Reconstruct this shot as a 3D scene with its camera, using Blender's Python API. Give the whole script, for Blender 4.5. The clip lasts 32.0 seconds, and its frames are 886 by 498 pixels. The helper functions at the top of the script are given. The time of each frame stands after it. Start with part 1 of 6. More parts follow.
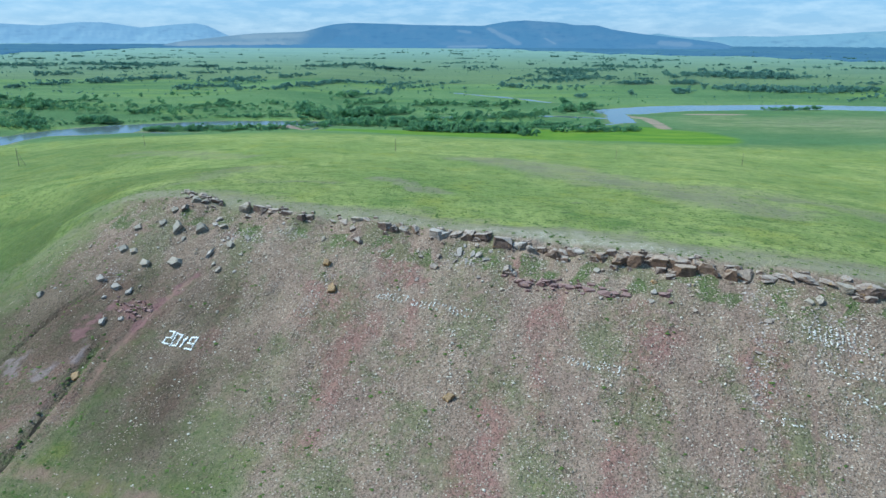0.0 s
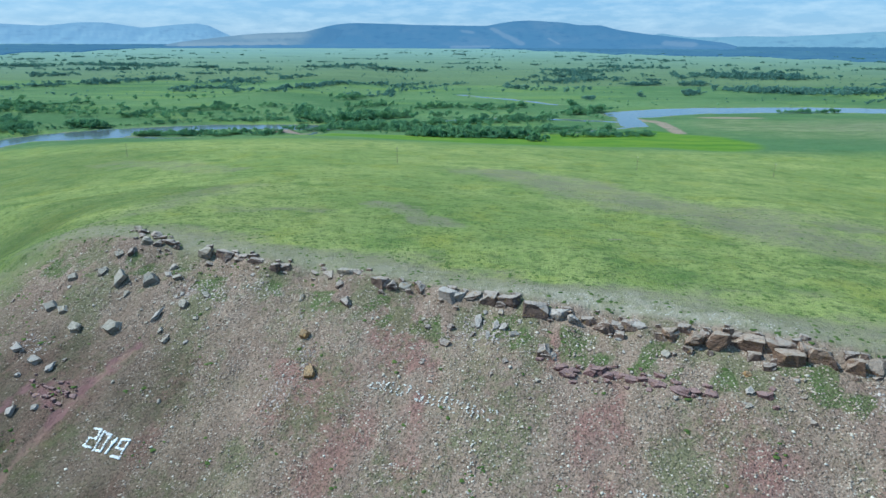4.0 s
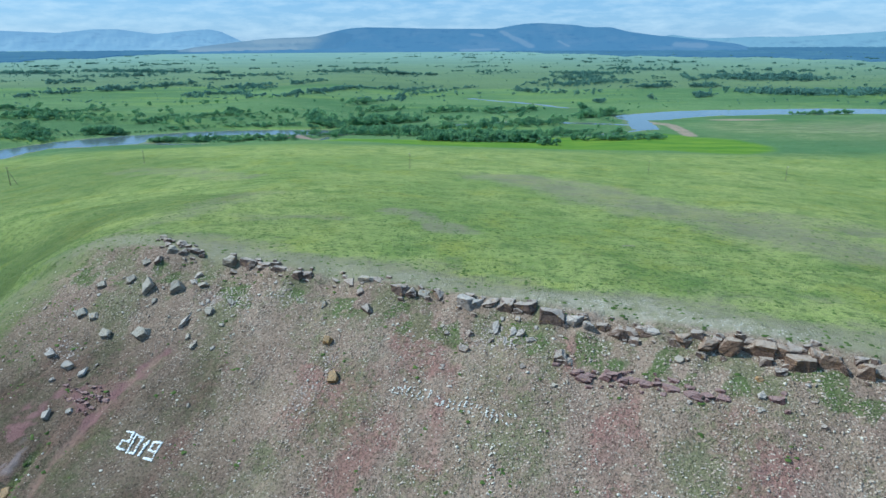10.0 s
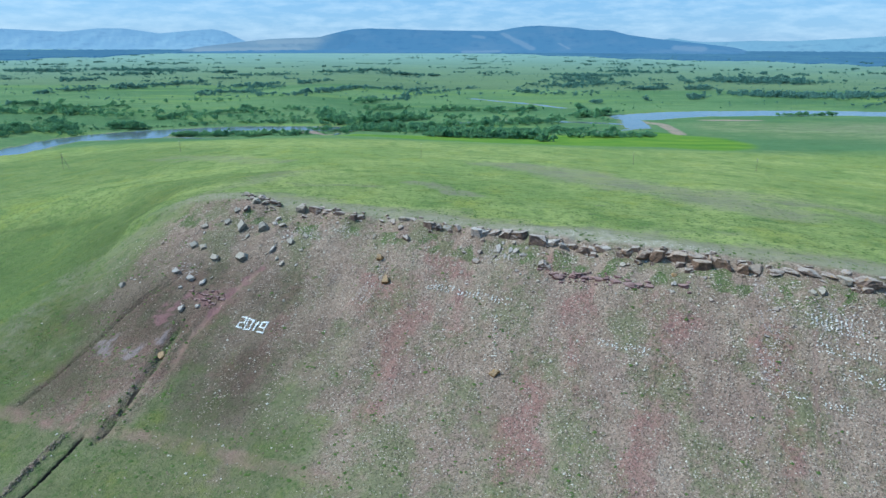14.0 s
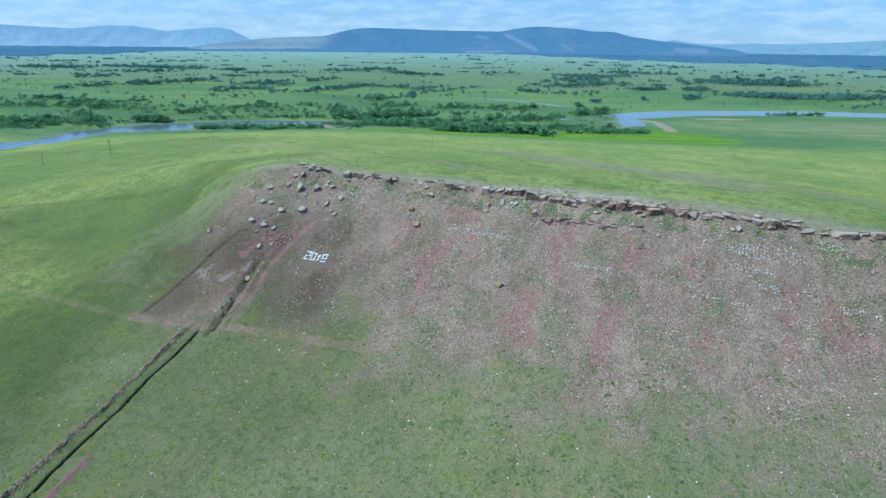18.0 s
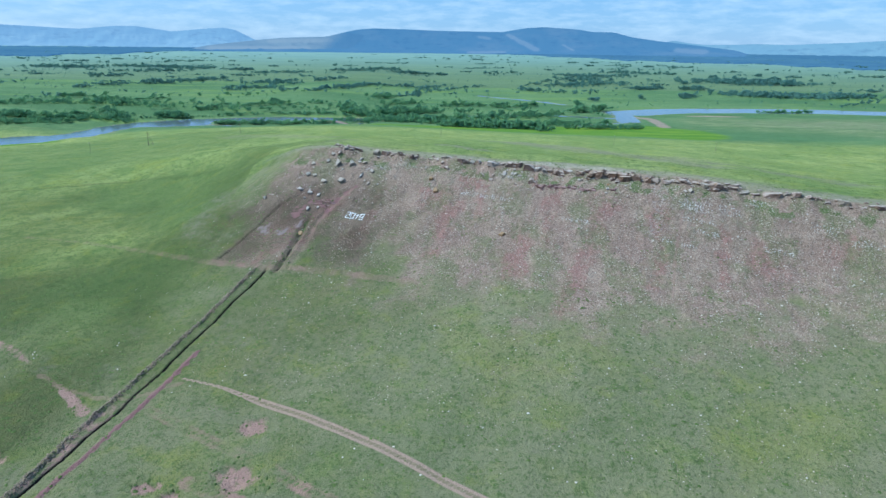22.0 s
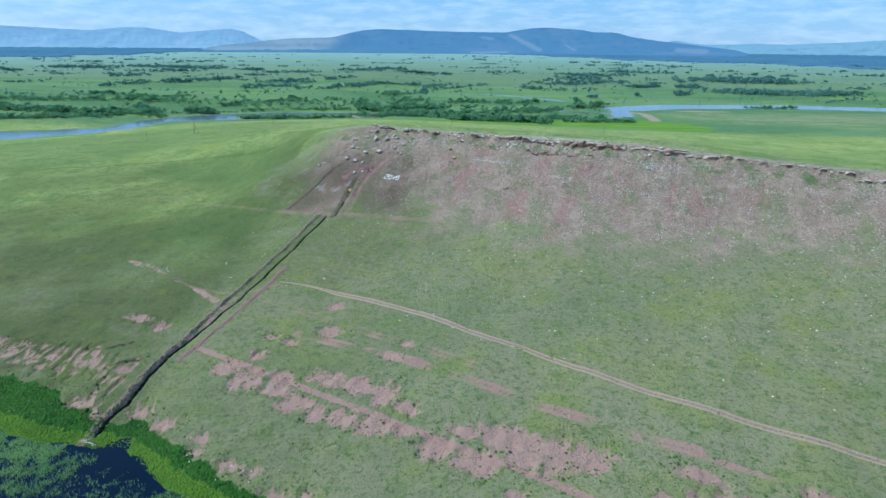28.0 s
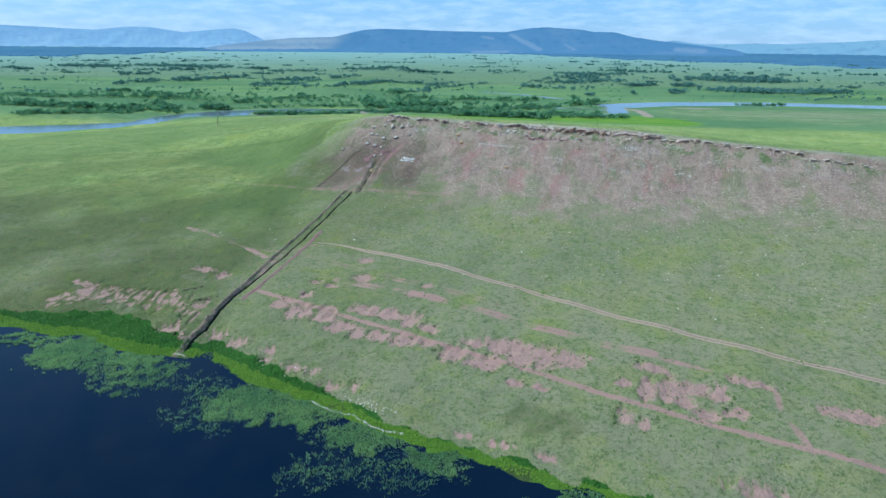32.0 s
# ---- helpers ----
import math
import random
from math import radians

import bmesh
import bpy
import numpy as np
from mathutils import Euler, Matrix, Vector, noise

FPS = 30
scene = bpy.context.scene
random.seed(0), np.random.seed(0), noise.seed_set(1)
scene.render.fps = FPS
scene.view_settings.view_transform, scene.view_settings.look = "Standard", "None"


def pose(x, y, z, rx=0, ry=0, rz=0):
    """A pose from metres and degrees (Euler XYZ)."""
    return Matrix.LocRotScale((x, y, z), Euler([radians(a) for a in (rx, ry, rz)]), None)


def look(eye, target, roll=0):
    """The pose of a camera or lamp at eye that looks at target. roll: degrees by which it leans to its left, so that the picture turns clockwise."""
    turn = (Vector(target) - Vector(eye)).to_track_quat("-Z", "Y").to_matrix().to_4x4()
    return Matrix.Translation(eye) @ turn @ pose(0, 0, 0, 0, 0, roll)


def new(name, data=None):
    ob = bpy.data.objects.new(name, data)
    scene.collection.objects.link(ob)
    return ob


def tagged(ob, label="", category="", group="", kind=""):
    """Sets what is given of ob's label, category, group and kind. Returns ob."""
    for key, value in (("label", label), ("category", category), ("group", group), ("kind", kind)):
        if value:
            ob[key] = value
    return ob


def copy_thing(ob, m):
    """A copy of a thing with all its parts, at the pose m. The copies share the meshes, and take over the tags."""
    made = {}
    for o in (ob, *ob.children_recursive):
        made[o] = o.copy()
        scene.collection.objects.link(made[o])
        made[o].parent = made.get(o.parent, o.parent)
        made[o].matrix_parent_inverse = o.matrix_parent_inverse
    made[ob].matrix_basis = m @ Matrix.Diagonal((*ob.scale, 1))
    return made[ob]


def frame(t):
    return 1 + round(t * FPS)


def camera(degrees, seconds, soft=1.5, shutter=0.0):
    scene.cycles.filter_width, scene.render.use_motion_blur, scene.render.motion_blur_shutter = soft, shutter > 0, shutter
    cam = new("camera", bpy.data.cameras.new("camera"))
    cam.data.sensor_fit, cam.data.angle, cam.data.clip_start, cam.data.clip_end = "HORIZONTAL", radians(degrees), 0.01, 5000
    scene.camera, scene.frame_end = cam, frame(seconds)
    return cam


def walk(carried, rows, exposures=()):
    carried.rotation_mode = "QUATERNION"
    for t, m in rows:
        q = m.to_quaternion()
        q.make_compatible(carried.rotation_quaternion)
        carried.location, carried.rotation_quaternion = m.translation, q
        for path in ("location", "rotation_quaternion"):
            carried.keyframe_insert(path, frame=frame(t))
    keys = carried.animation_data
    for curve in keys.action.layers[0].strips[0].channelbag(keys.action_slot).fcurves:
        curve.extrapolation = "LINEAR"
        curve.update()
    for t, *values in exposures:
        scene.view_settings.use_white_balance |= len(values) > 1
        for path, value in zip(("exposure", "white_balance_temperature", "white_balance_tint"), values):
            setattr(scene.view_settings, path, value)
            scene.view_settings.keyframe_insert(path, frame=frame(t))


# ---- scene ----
cam = camera(71.1, 32.0)
EXPOSURE, KELVIN, TINT = 0.36, 5410, -1
SKY, SUNLIGHT, VEIL = 0.078, 4.1, 0.52
CLOUD = (8.3, 9.2, 9.6, 1)
HAZE = (2.4, 5.3, 9.2, 1)

# ---------------------------------------------------------------- camera and its flight
# seconds, eye, yaw, pitch, roll in degrees
FLIGHT = [
    (0, -0.13, 0.07, 84.93, 0.10, -18.56, 0.25),
    (0.5, -0.42, 3.85, 84.94, 0.12, -18.57, 0.26),
    (1, -0.69, 7.61, 84.96, 0.14, -18.57, 0.26),
    (2, -1.13, 15.06, 85.01, 0.18, -18.57, 0.26),
    (3, -1.46, 22.35, 85.09, 0.23, -18.57, 0.26),
    (4, -1.79, 29.24, 85.26, 0.34, -18.55, 0.24),
    (5, -2.23, 37.34, 85.35, 0.38, -18.57, 0.34),
    (5.5, -2.42, 40.38, 85.47, 0.48, -18.55, 0.26),
    (6, -2.59, 43.13, 85.63, 0.62, -18.52, 0.13),
    (6.5, -2.60, 44.87, 85.77, 0.75, -18.49, -0.01),
    (7, -2.44, 45.37, 85.89, 0.87, -18.46, -0.14),
    (7.5, -2.28, 44.52, 86.02, 0.99, -18.44, -0.24),
    (8, -2.28, 42.52, 86.23, 1.10, -18.41, -0.28),
    (8.5, -2.40, 39.72, 86.46, 1.23, -18.38, -0.32),
    (9, -2.52, 36.29, 86.63, 1.33, -18.34, -0.36),
    (10, -2.94, 26.88, 86.94, 1.34, -18.29, -0.31),
    (11, -3.46, 17.43, 87.20, 1.35, -18.24, -0.25),
    (12, -4.18, 7.37, 87.41, 1.34, -18.21, -0.14),
    (13, -5.05, -3.05, 87.60, 1.31, -18.18, 0.00),
    (14, -5.98, -13.62, 87.78, 1.30, -18.17, 0.15),
    (15, -6.85, -24.12, 87.88, 1.32, -18.17, 0.30),
    (16, -7.69, -34.60, 87.96, 1.33, -18.17, 0.45),
    (17, -8.52, -45.09, 88.03, 1.35, -18.18, 0.60),
    (18, -9.29, -55.69, 88.12, 1.40, -18.18, 0.67),
    (19, -9.99, -66.31, 88.21, 1.47, -18.17, 0.67),
    (20, -10.69, -76.90, 88.24, 1.51, -18.16, 0.67),
    (21, -11.38, -87.50, 88.26, 1.54, -18.16, 0.69),
    (22, -12.04, -98.09, 88.25, 1.57, -18.15, 0.70),
    (23, -12.68, -108.64, 88.21, 1.62, -18.14, 0.71),
    (24, -13.34, -119.15, 88.16, 1.67, -18.13, 0.70),
    (25, -14.07, -129.63, 88.13, 1.71, -18.13, 0.70),
    (26, -14.79, -140.12, 88.09, 1.75, -18.13, 0.68),
    (27, -15.48, -150.62, 88.02, 1.80, -18.12, 0.64),
    (28, -16.12, -161.11, 87.92, 1.86, -18.12, 0.58),
    (29, -16.68, -171.71, 87.83, 1.90, -18.11, 0.52),
    (30, -17.31, -182.33, 87.80, 1.92, -18.11, 0.50),
    (31, -18.00, -192.90, 87.78, 1.91, -18.13, 0.52),
    (32, -18.85, -203.40, 87.76, 1.88, -18.16, 0.60),
]


def heading(x, y, z, yaw, pitch, roll):
    a, b = radians(yaw), radians(pitch)
    ahead = Vector((-math.sin(a) * math.cos(b), math.cos(a) * math.cos(b), math.sin(b)))
    return look((x, y, z), Vector((x, y, z)) + ahead * 10, roll)


walk(cam, [(t, heading(*row)) for t, *row in FLIGHT], [(t, EXPOSURE + e, KELVIN - k, TINT + m) for t, e, k, m in ((0.0, -0.02, 0, 0), (6.0, -0.08, 0, 0), (12.0, -0.05, 60, 1), (19.0, 0.0, 170, 3.5), (25.0, 0.0, 190, 4), (30.0, 0.04, 190, 4), (32.0, 0.05, 190, 4))])

# ---------------------------------------------------------------- sky and sun
SUN = Vector((-0.85, 0.04, 0.98)).normalized()
world = bpy.data.worlds.new("sky")
scene.world = world
world.use_nodes = True
wt = world.node_tree
sky = wt.nodes.new("ShaderNodeTexSky")
sky.sky_type, sky.sun_disc = "NISHITA", False
sky.sun_elevation, sky.sun_rotation = math.asin(SUN.z), math.atan2(SUN.x, SUN.y) % 6.2832
sky.air_density, sky.dust_density, sky.ozone_density, sky.altitude = 1.0, 0.3, 2.0, 300
# high thin cloud, long streaks near the horizon
wc = wt.nodes.new("ShaderNodeTexCoord")
wm = wt.nodes.new("ShaderNodeMapping")
wm.inputs["Scale"].default_value = (6.0, 6.0, 26.0)
wn = wt.nodes.new("ShaderNodeTexNoise")
wn.inputs["Scale"].default_value, wn.inputs["Detail"].default_value, wn.inputs["Roughness"].default_value = 3.2, 7.0, 0.6
wr = wt.nodes.new("ShaderNodeValToRGB")
wr.color_ramp.elements[0].position, wr.color_ramp.elements[1].position = 0.42, 0.76
wx = wt.nodes.new("ShaderNodeMix")
wx.data_type = "RGBA"
wx.inputs["B"].default_value = CLOUD
wf = wt.nodes.new("ShaderNodeMath")
wf.operation = "MULTIPLY"
wf.inputs[1].default_value = 0.5
wt.links.new(wc.outputs["Generated"], wm.inputs["Vector"])
wt.links.new(wm.outputs["Vector"], wn.inputs["Vector"])
wt.links.new(wn.outputs["Fac"], wr.inputs["Fac"])
wt.links.new(wr.outputs["Color"], wf.inputs[0])
wt.links.new(wf.outputs["Value"], wx.inputs["Factor"])
wb = wt.nodes.new("ShaderNodeMix")
wb.data_type = "RGBA"
wb.inputs["Factor"].default_value = 0.55
wb.inputs["B"].default_value = HAZE
wt.links.new(sky.outputs["Color"], wb.inputs["A"])
wt.links.new(wb.outputs["Result"], wx.inputs["A"])
wt.links.new(wx.outputs["Result"], wt.nodes["Background"].inputs["Color"])
wt.nodes["Background"].inputs["Strength"].default_value = SKY

sun = new("sun", bpy.data.lights.new("sun", "SUN"))
sun.data.energy, sun.data.angle, sun.data.color = SUNLIGHT, radians(0.6), (1.0, 0.94, 0.845)
sun.matrix_world = look(SUN * 500, (0, 0, 0))


# ---------------------------------------------------------------- materials
class Nodes:
    """A short hand for building node materials."""

    def __init__(self, name, rough=0.9, specular=0.2):
        self.mat = bpy.data.materials.new(name)
        self.mat.use_nodes = True
        self.t = self.mat.node_tree
        self.bsdf = self.t.nodes["Principled BSDF"]
        self.bsdf.inputs["Roughness"].default_value = rough
        self.bsdf.inputs["Specular IOR Level"].default_value = specular
        self.pos = self.t.nodes.new("ShaderNodeNewGeometry").outputs["Position"]

    def put(self, socket, value):
        if hasattr(value, "is_output"):
            self.t.links.new(value, socket)
        elif isinstance(value, tuple) and len(value) == 3 and socket.type == "RGBA":
            socket.default_value = (*value, 1)
        else:
            socket.default_value = value

    def stretch(self, scale, source=None):
        m = self.t.nodes.new("ShaderNodeMapping")
        m.inputs["Scale"].default_value = scale
        self.t.links.new(source or self.pos, m.inputs["Vector"])
        return m.outputs["Vector"]

    def noise(self, size, detail=4.0, rough=0.55, source=None):
        n = self.t.nodes.new("ShaderNodeTexNoise")
        n.inputs["Scale"].default_value, n.inputs["Detail"].default_value, n.inputs["Roughness"].default_value = 1.0 / size, detail, rough
        self.t.links.new(source or self.pos, n.inputs["Vector"])
        return n.outputs["Fac"]

    def cells(self, size, source=None):
        n = self.t.nodes.new("ShaderNodeTexVoronoi")
        n.inputs["Scale"].default_value = 1.0 / size
        self.t.links.new(source or self.pos, n.inputs["Vector"])
        return n.outputs["Distance"], n.outputs["Color"]

    def value(self, name):
        a = self.t.nodes.new("ShaderNodeAttribute")
        a.attribute_name = name
        return a.outputs["Fac"]

    def math(self, op, a, b=0.0, c=0.0):
        m = self.t.nodes.new("ShaderNodeMath")
        m.operation = op
        for socket, v in zip(m.inputs, (a, b, c)):
            self.put(socket, v)
        return m.outputs["Value"]

    def step(self, lo, hi, v):
        m = self.t.nodes.new("ShaderNodeMapRange")
        m.interpolation_type = "SMOOTHSTEP"
        for key, x in (("Value", v), ("From Min", lo), ("From Max", hi)):
            self.put(m.inputs[key], x)
        return m.outputs["Result"]

    def mix(self, a, b, f):
        m = self.t.nodes.new("ShaderNodeMix")
        m.data_type = "RGBA"
        for key, x in (("A", a), ("B", b), ("Factor", f)):
            self.put(m.inputs[key], x)
        return m.outputs["Result"]

    def bump(self, height, strength=0.5, metres=0.1):
        b = self.t.nodes.new("ShaderNodeBump")
        b.inputs["Strength"].default_value, b.inputs["Distance"].default_value = strength, metres
        self.t.links.new(height, b.inputs["Height"])
        self.t.links.new(b.outputs["Normal"], self.bsdf.inputs["Normal"])

    def random(self):
        return self.t.nodes.new("ShaderNodeObjectInfo").outputs["Random"]

    def island(self):
        g = self.t.nodes.new("ShaderNodeNewGeometry")
        return g.outputs["Random Per Island"]

    def done(self, colour):
        self.put(self.bsdf.inputs["Base Color"], colour)
        return self.mat


def ground_material(name="ground", far=False):
    n = Nodes(name, 0.95, 0.1)
    big, mid, small, fine = n.noise(70, 3), n.noise(13, 4), n.noise(2.2, 5, 0.65), n.noise(0.5, 4, 0.7)
    tuft = n.noise(1.7, 6, 0.75)
    edge = n.math("SUBTRACT", n.math("ADD", small, n.math("MULTIPLY", mid, 0.8)), 0.9)   # about -0.5 to 0.5
    back = n.step(0.0, 1.0, n.value("back"))
    front_grass = n.mix((0.178, 0.188, 0.096), (0.235, 0.226, 0.126), n.step(0.3, 0.7, big))
    front_grass = n.mix(front_grass, (0.168, 0.196, 0.072), n.step(0.5, 0.72, mid))
    front_grass = n.mix(front_grass, (0.215, 0.225, 0.07), n.math("MULTIPLY", n.step(0.48, 0.66, n.noise(24, 5, 0.65)), 0.5))
    # mask that turns grass and soil darker
    darker = n.value("darker")
    front_grass = n.mix(front_grass, n.mix((0.078, 0.094, 0.036), (0.128, 0.132, 0.05), small), n.math("MULTIPLY", darker, 0.95))
    back_grass = n.mix((0.22, 0.292, 0.08), (0.325, 0.372, 0.115), n.step(0.35, 0.65, big))
    back_grass = n.mix(back_grass, (0.15, 0.225, 0.055), n.step(0.45, 0.72, mid))
    back_grass = n.mix(back_grass, (0.285, 0.315, 0.06), n.math("MULTIPLY", n.step(0.5, 0.68, n.noise(19, 5, 0.65)), 0.7))
    back_grass = n.mix(back_grass, n.mix((0.068, 0.088, 0.028), (0.118, 0.124, 0.042), mid), n.math("MULTIPLY", darker, 0.9))
    dark_green = n.step(0.2, 0.8, n.math("ADD", n.value("dark_green"), n.math("MULTIPLY", edge, 0.4)))
    back_grass = n.mix(back_grass, n.mix((0.06, 0.115, 0.03), (0.09, 0.145, 0.04), mid), n.math("MULTIPLY", dark_green, 0.5))
    clump = n.step(0.50, 0.62, n.noise(5, 6, 0.7))
    back_grass = n.mix(back_grass, n.mix((0.095, 0.165, 0.045), (0.05, 0.085, 0.022), darker), n.math("MULTIPLY", clump, 0.5))
    front_grass = n.mix(front_grass, n.mix((0.125, 0.155, 0.06), (0.045, 0.065, 0.025), darker), n.math("MULTIPLY", clump, 0.45))
    grass = n.mix(front_grass, back_grass, back)
    grass = n.mix(grass, n.mix((0.205, 0.23, 0.045), (0.15, 0.165, 0.03), darker), n.math("MULTIPLY", n.step(0.52, 0.68, n.noise(9, 6, 0.7)), 0.5))
    grass = n.mix(grass, n.mix((0.27, 0.255, 0.13), (0.135, 0.13, 0.06), darker), n.math("MULTIPLY", n.step(0.52, 0.64, n.noise(3.2, 6, 0.72)), n.math("SUBTRACT", 0.34, n.math("MULTIPLY", back, 0.2))))
    grass = n.mix(grass, n.mix((0.17, 0.215, 0.06), (0.09, 0.125, 0.03), darker), n.math("MULTIPLY", n.step(0.53, 0.66, n.noise(7.0, 5, 0.7)), n.math("SUBTRACT", 0.45, n.math("MULTIPLY", back, 0.2))))
    grass = n.mix(grass, (0.075, 0.12, 0.035), n.math("MULTIPLY", n.step(0.50, 0.64, tuft), 0.72))
    grass = n.mix(grass, (0.30, 0.29, 0.19), n.math("MULTIPLY", n.step(0.48, 0.75, fine), n.math("SUBTRACT", 0.35, n.math("MULTIPLY", darker, 0.24))))
    grass = n.mix(grass, (0.062, 0.088, 0.03), n.math("MULTIPLY", n.step(0.52, 0.63, n.noise(0.9, 5, 0.8)), 0.62))
    plain = n.mix((0.078, 0.155, 0.062), (0.135, 0.22, 0.088), n.step(0.35, 0.65, n.noise(260, 4, 0.6, n.stretch((0.6, 1.6, 1.0)))))
    plain = n.mix(plain, (0.07, 0.13, 0.045), n.step(0.54, 0.75, n.noise(40, 5, 0.65, n.stretch((0.7, 1.4, 1.0)))))
    plain = n.mix(plain, (0.17, 0.255, 0.062), n.math("MULTIPLY", n.step(0.5, 0.7, n.noise(150, 5, 0.6, n.stretch((0.5, 2.0, 1.0)))), 0.8))
    plain = n.mix(plain, (0.06, 0.115, 0.045), n.math("MULTIPLY", n.step(0.52, 0.70, n.noise(9, 6, 0.75)), 0.6))
    plain = n.mix(plain, (0.055, 0.105, 0.04), n.math("MULTIPLY", n.step(0.52, 0.64, n.noise(3.5, 6, 0.75)), 0.55))
    plain = n.mix(plain, (0.20, 0.25, 0.10), n.math("MULTIPLY", n.step(0.53, 0.66, n.noise(22, 6, 0.72, n.stretch((0.5, 1.6, 1.0)))), 0.55))
    if far:   # greyer grass, part of the haze put into the far plain's colour
        plain = n.mix(plain, n.mix((0.10, 0.145, 0.08), (0.155, 0.19, 0.105), n.noise(120, 5, 0.6, n.stretch((0.5, 2.0, 1.0)))), 0.5)
    c = n.mix(grass, plain, n.step(0.0, 1.0, n.value("plain")))
    c = n.mix(c, n.mix(n.mix((0.11, 0.175, 0.065), (0.225, 0.26, 0.125), n.step(0.3, 0.7, n.noise(34, 6, 0.7, n.stretch((0.6, 1.6, 1.0))))), (0.075, 0.13, 0.05), n.math("MULTIPLY", n.step(0.48, 0.62, n.noise(8, 7, 0.8, n.stretch((0.6, 1.5, 1.0)))), 0.75)), n.step(0.1, 0.8, n.math("ADD", n.value("pale"), n.math("MULTIPLY", n.math("SUBTRACT", n.noise(90, 4), 0.5), 0.8))))
    dry = n.step(0.15, 0.95, n.math("ADD", n.value("dry"), n.math("MULTIPLY", edge, 0.9)))
    gravel = n.mix((0.205, 0.18, 0.125), (0.295, 0.255, 0.195), n.math("ADD", n.math("MULTIPLY", fine, 0.5), n.math("MULTIPLY", small, 0.5)))
    c = n.mix(c, gravel, n.math("MULTIPLY", dry, 0.7))
    meadow = n.step(0.25, 0.6, n.math("ADD", n.value("meadow"), n.math("MULTIPLY", n.math("SUBTRACT", n.noise(60, 3), 0.5), 0.5)))
    c = n.mix(c, n.mix((0.075, 0.18, 0.022), (0.165, 0.255, 0.03), n.step(0.3, 0.7, n.noise(25, 5, 0.65, n.stretch((0.5, 1.8, 1.0))))), meadow)
    lush = n.step(0.3, 0.6, n.math("ADD", n.value("lush"), n.math("MULTIPLY", edge, 0.5)))
    c = n.mix(c, n.mix(n.mix((0.022, 0.075, 0.012), (0.045, 0.12, 0.014), small), n.mix((0.05, 0.115, 0.012), (0.10, 0.18, 0.02), small), n.step(0.35, 0.65, n.math("ADD", n.value("lime"), n.math("MULTIPLY", edge, 0.6)))), lush)
    # stony slope
    scree = n.step(0.2, 0.85, n.math("ADD", n.value("scree"), n.math("MULTIPLY", edge, 0.7)))
    soil = n.mix((0.285, 0.203, 0.151), (0.41, 0.303, 0.232), n.step(0.3, 0.7, n.noise(4, 6, 0.7)))
    soil = n.mix(soil, (0.275, 0.18, 0.15), n.math("MULTIPLY", n.step(0.42, 0.66, n.noise(11, 4, 0.6)), 0.6))
    soil = n.mix(soil, (0.33, 0.17, 0.148), n.math("MULTIPLY", n.step(0.1, 0.95, n.math("ADD", n.value("red"), n.math("MULTIPLY", edge, 0.8))), 0.8))
    moss = n.step(0.42, 0.64, n.math("ADD", n.noise(1.3, 7, 0.8), n.math("MULTIPLY", n.value("green"), 0.14)))
    soil = n.mix(soil, n.mix((0.135, 0.16, 0.068), (0.18, 0.195, 0.092), mid), n.math("MULTIPLY", moss, 0.72))
    soil = n.mix(soil, n.mix((0.062, 0.06, 0.036), (0.125, 0.09, 0.068), small), n.math("MULTIPLY", darker, 0.82))
    soil = n.mix(soil, n.mix((0.055, 0.115, 0.024), (0.105, 0.17, 0.04), fine), n.math("MULTIPLY", n.step(0.4, 0.75, n.math("ADD", n.value("herb"), n.math("MULTIPLY", edge, 0.9))), 0.72))
    # small shadows between the stones, painted as dark specks
    soil = n.mix(soil, (0.045, 0.033, 0.025), n.math("MULTIPLY", n.step(0.5, 0.64, n.noise(0.45, 6, 0.8)), 0.75))
    d, col = n.cells(0.3)
    pick = n.t.nodes.new("ShaderNodeSeparateColor")
    n.t.links.new(col, pick.inputs["Color"])
    thick = n.step(0.35, 0.65, n.noise(3.0, 4, 0.6))
    chip = n.math("MULTIPLY", n.step(n.math("SUBTRACT", 0.88, n.math("MULTIPLY", thick, 0.6)), 0.98, pick.outputs["Red"]), n.step(0.5, 0.3, d))
    soil = n.mix(soil, n.mix((0.28, 0.215, 0.17), (0.69, 0.62, 0.515), pick.outputs["Green"]), n.math("MULTIPLY", chip, n.math("SUBTRACT", 0.95, n.math("MULTIPLY", darker, 0.85))))
    d2, col2 = n.cells(0.17)
    pick2 = n.t.nodes.new("ShaderNodeSeparateColor")
    n.t.links.new(col2, pick2.inputs["Color"])
    grit = n.math("MULTIPLY", n.step(0.58, 0.75, pick2.outputs["Red"]), n.step(0.5, 0.3, d2))
    soil = n.mix(soil, n.mix((0.275, 0.195, 0.147), (0.53, 0.425, 0.33), pick2.outputs["Green"]), n.math("MULTIPLY", grit, n.math("MULTIPLY", n.math("ADD", 0.2, n.math("MULTIPLY", n.step(0.38, 0.62, n.noise(5, 5, 0.65)), 0.45)), n.math("SUBTRACT", 1.0, n.math("MULTIPLY", darker, 0.9)))))
    soil = n.mix(soil, (0.04, 0.03, 0.024), n.math("MULTIPLY", n.step(0.25, 0.1, pick2.outputs["Red"]), 0.5))
    c = n.mix(c, (0.42, 0.375, 0.295), n.math("MULTIPLY", n.value("rim"), n.math("MULTIPLY", n.step(0.3, 0.65, small), 0.5)))
    c = n.mix(c, (0.56, 0.52, 0.45), n.math("MULTIPLY", n.math("MULTIPLY", n.step(0.7, 0.9, pick.outputs["Red"]), n.step(0.5, 0.3, d)), n.math("MULTIPLY", n.value("rim"), n.step(0.4, 0.6, n.noise(4, 5, 0.65)))))
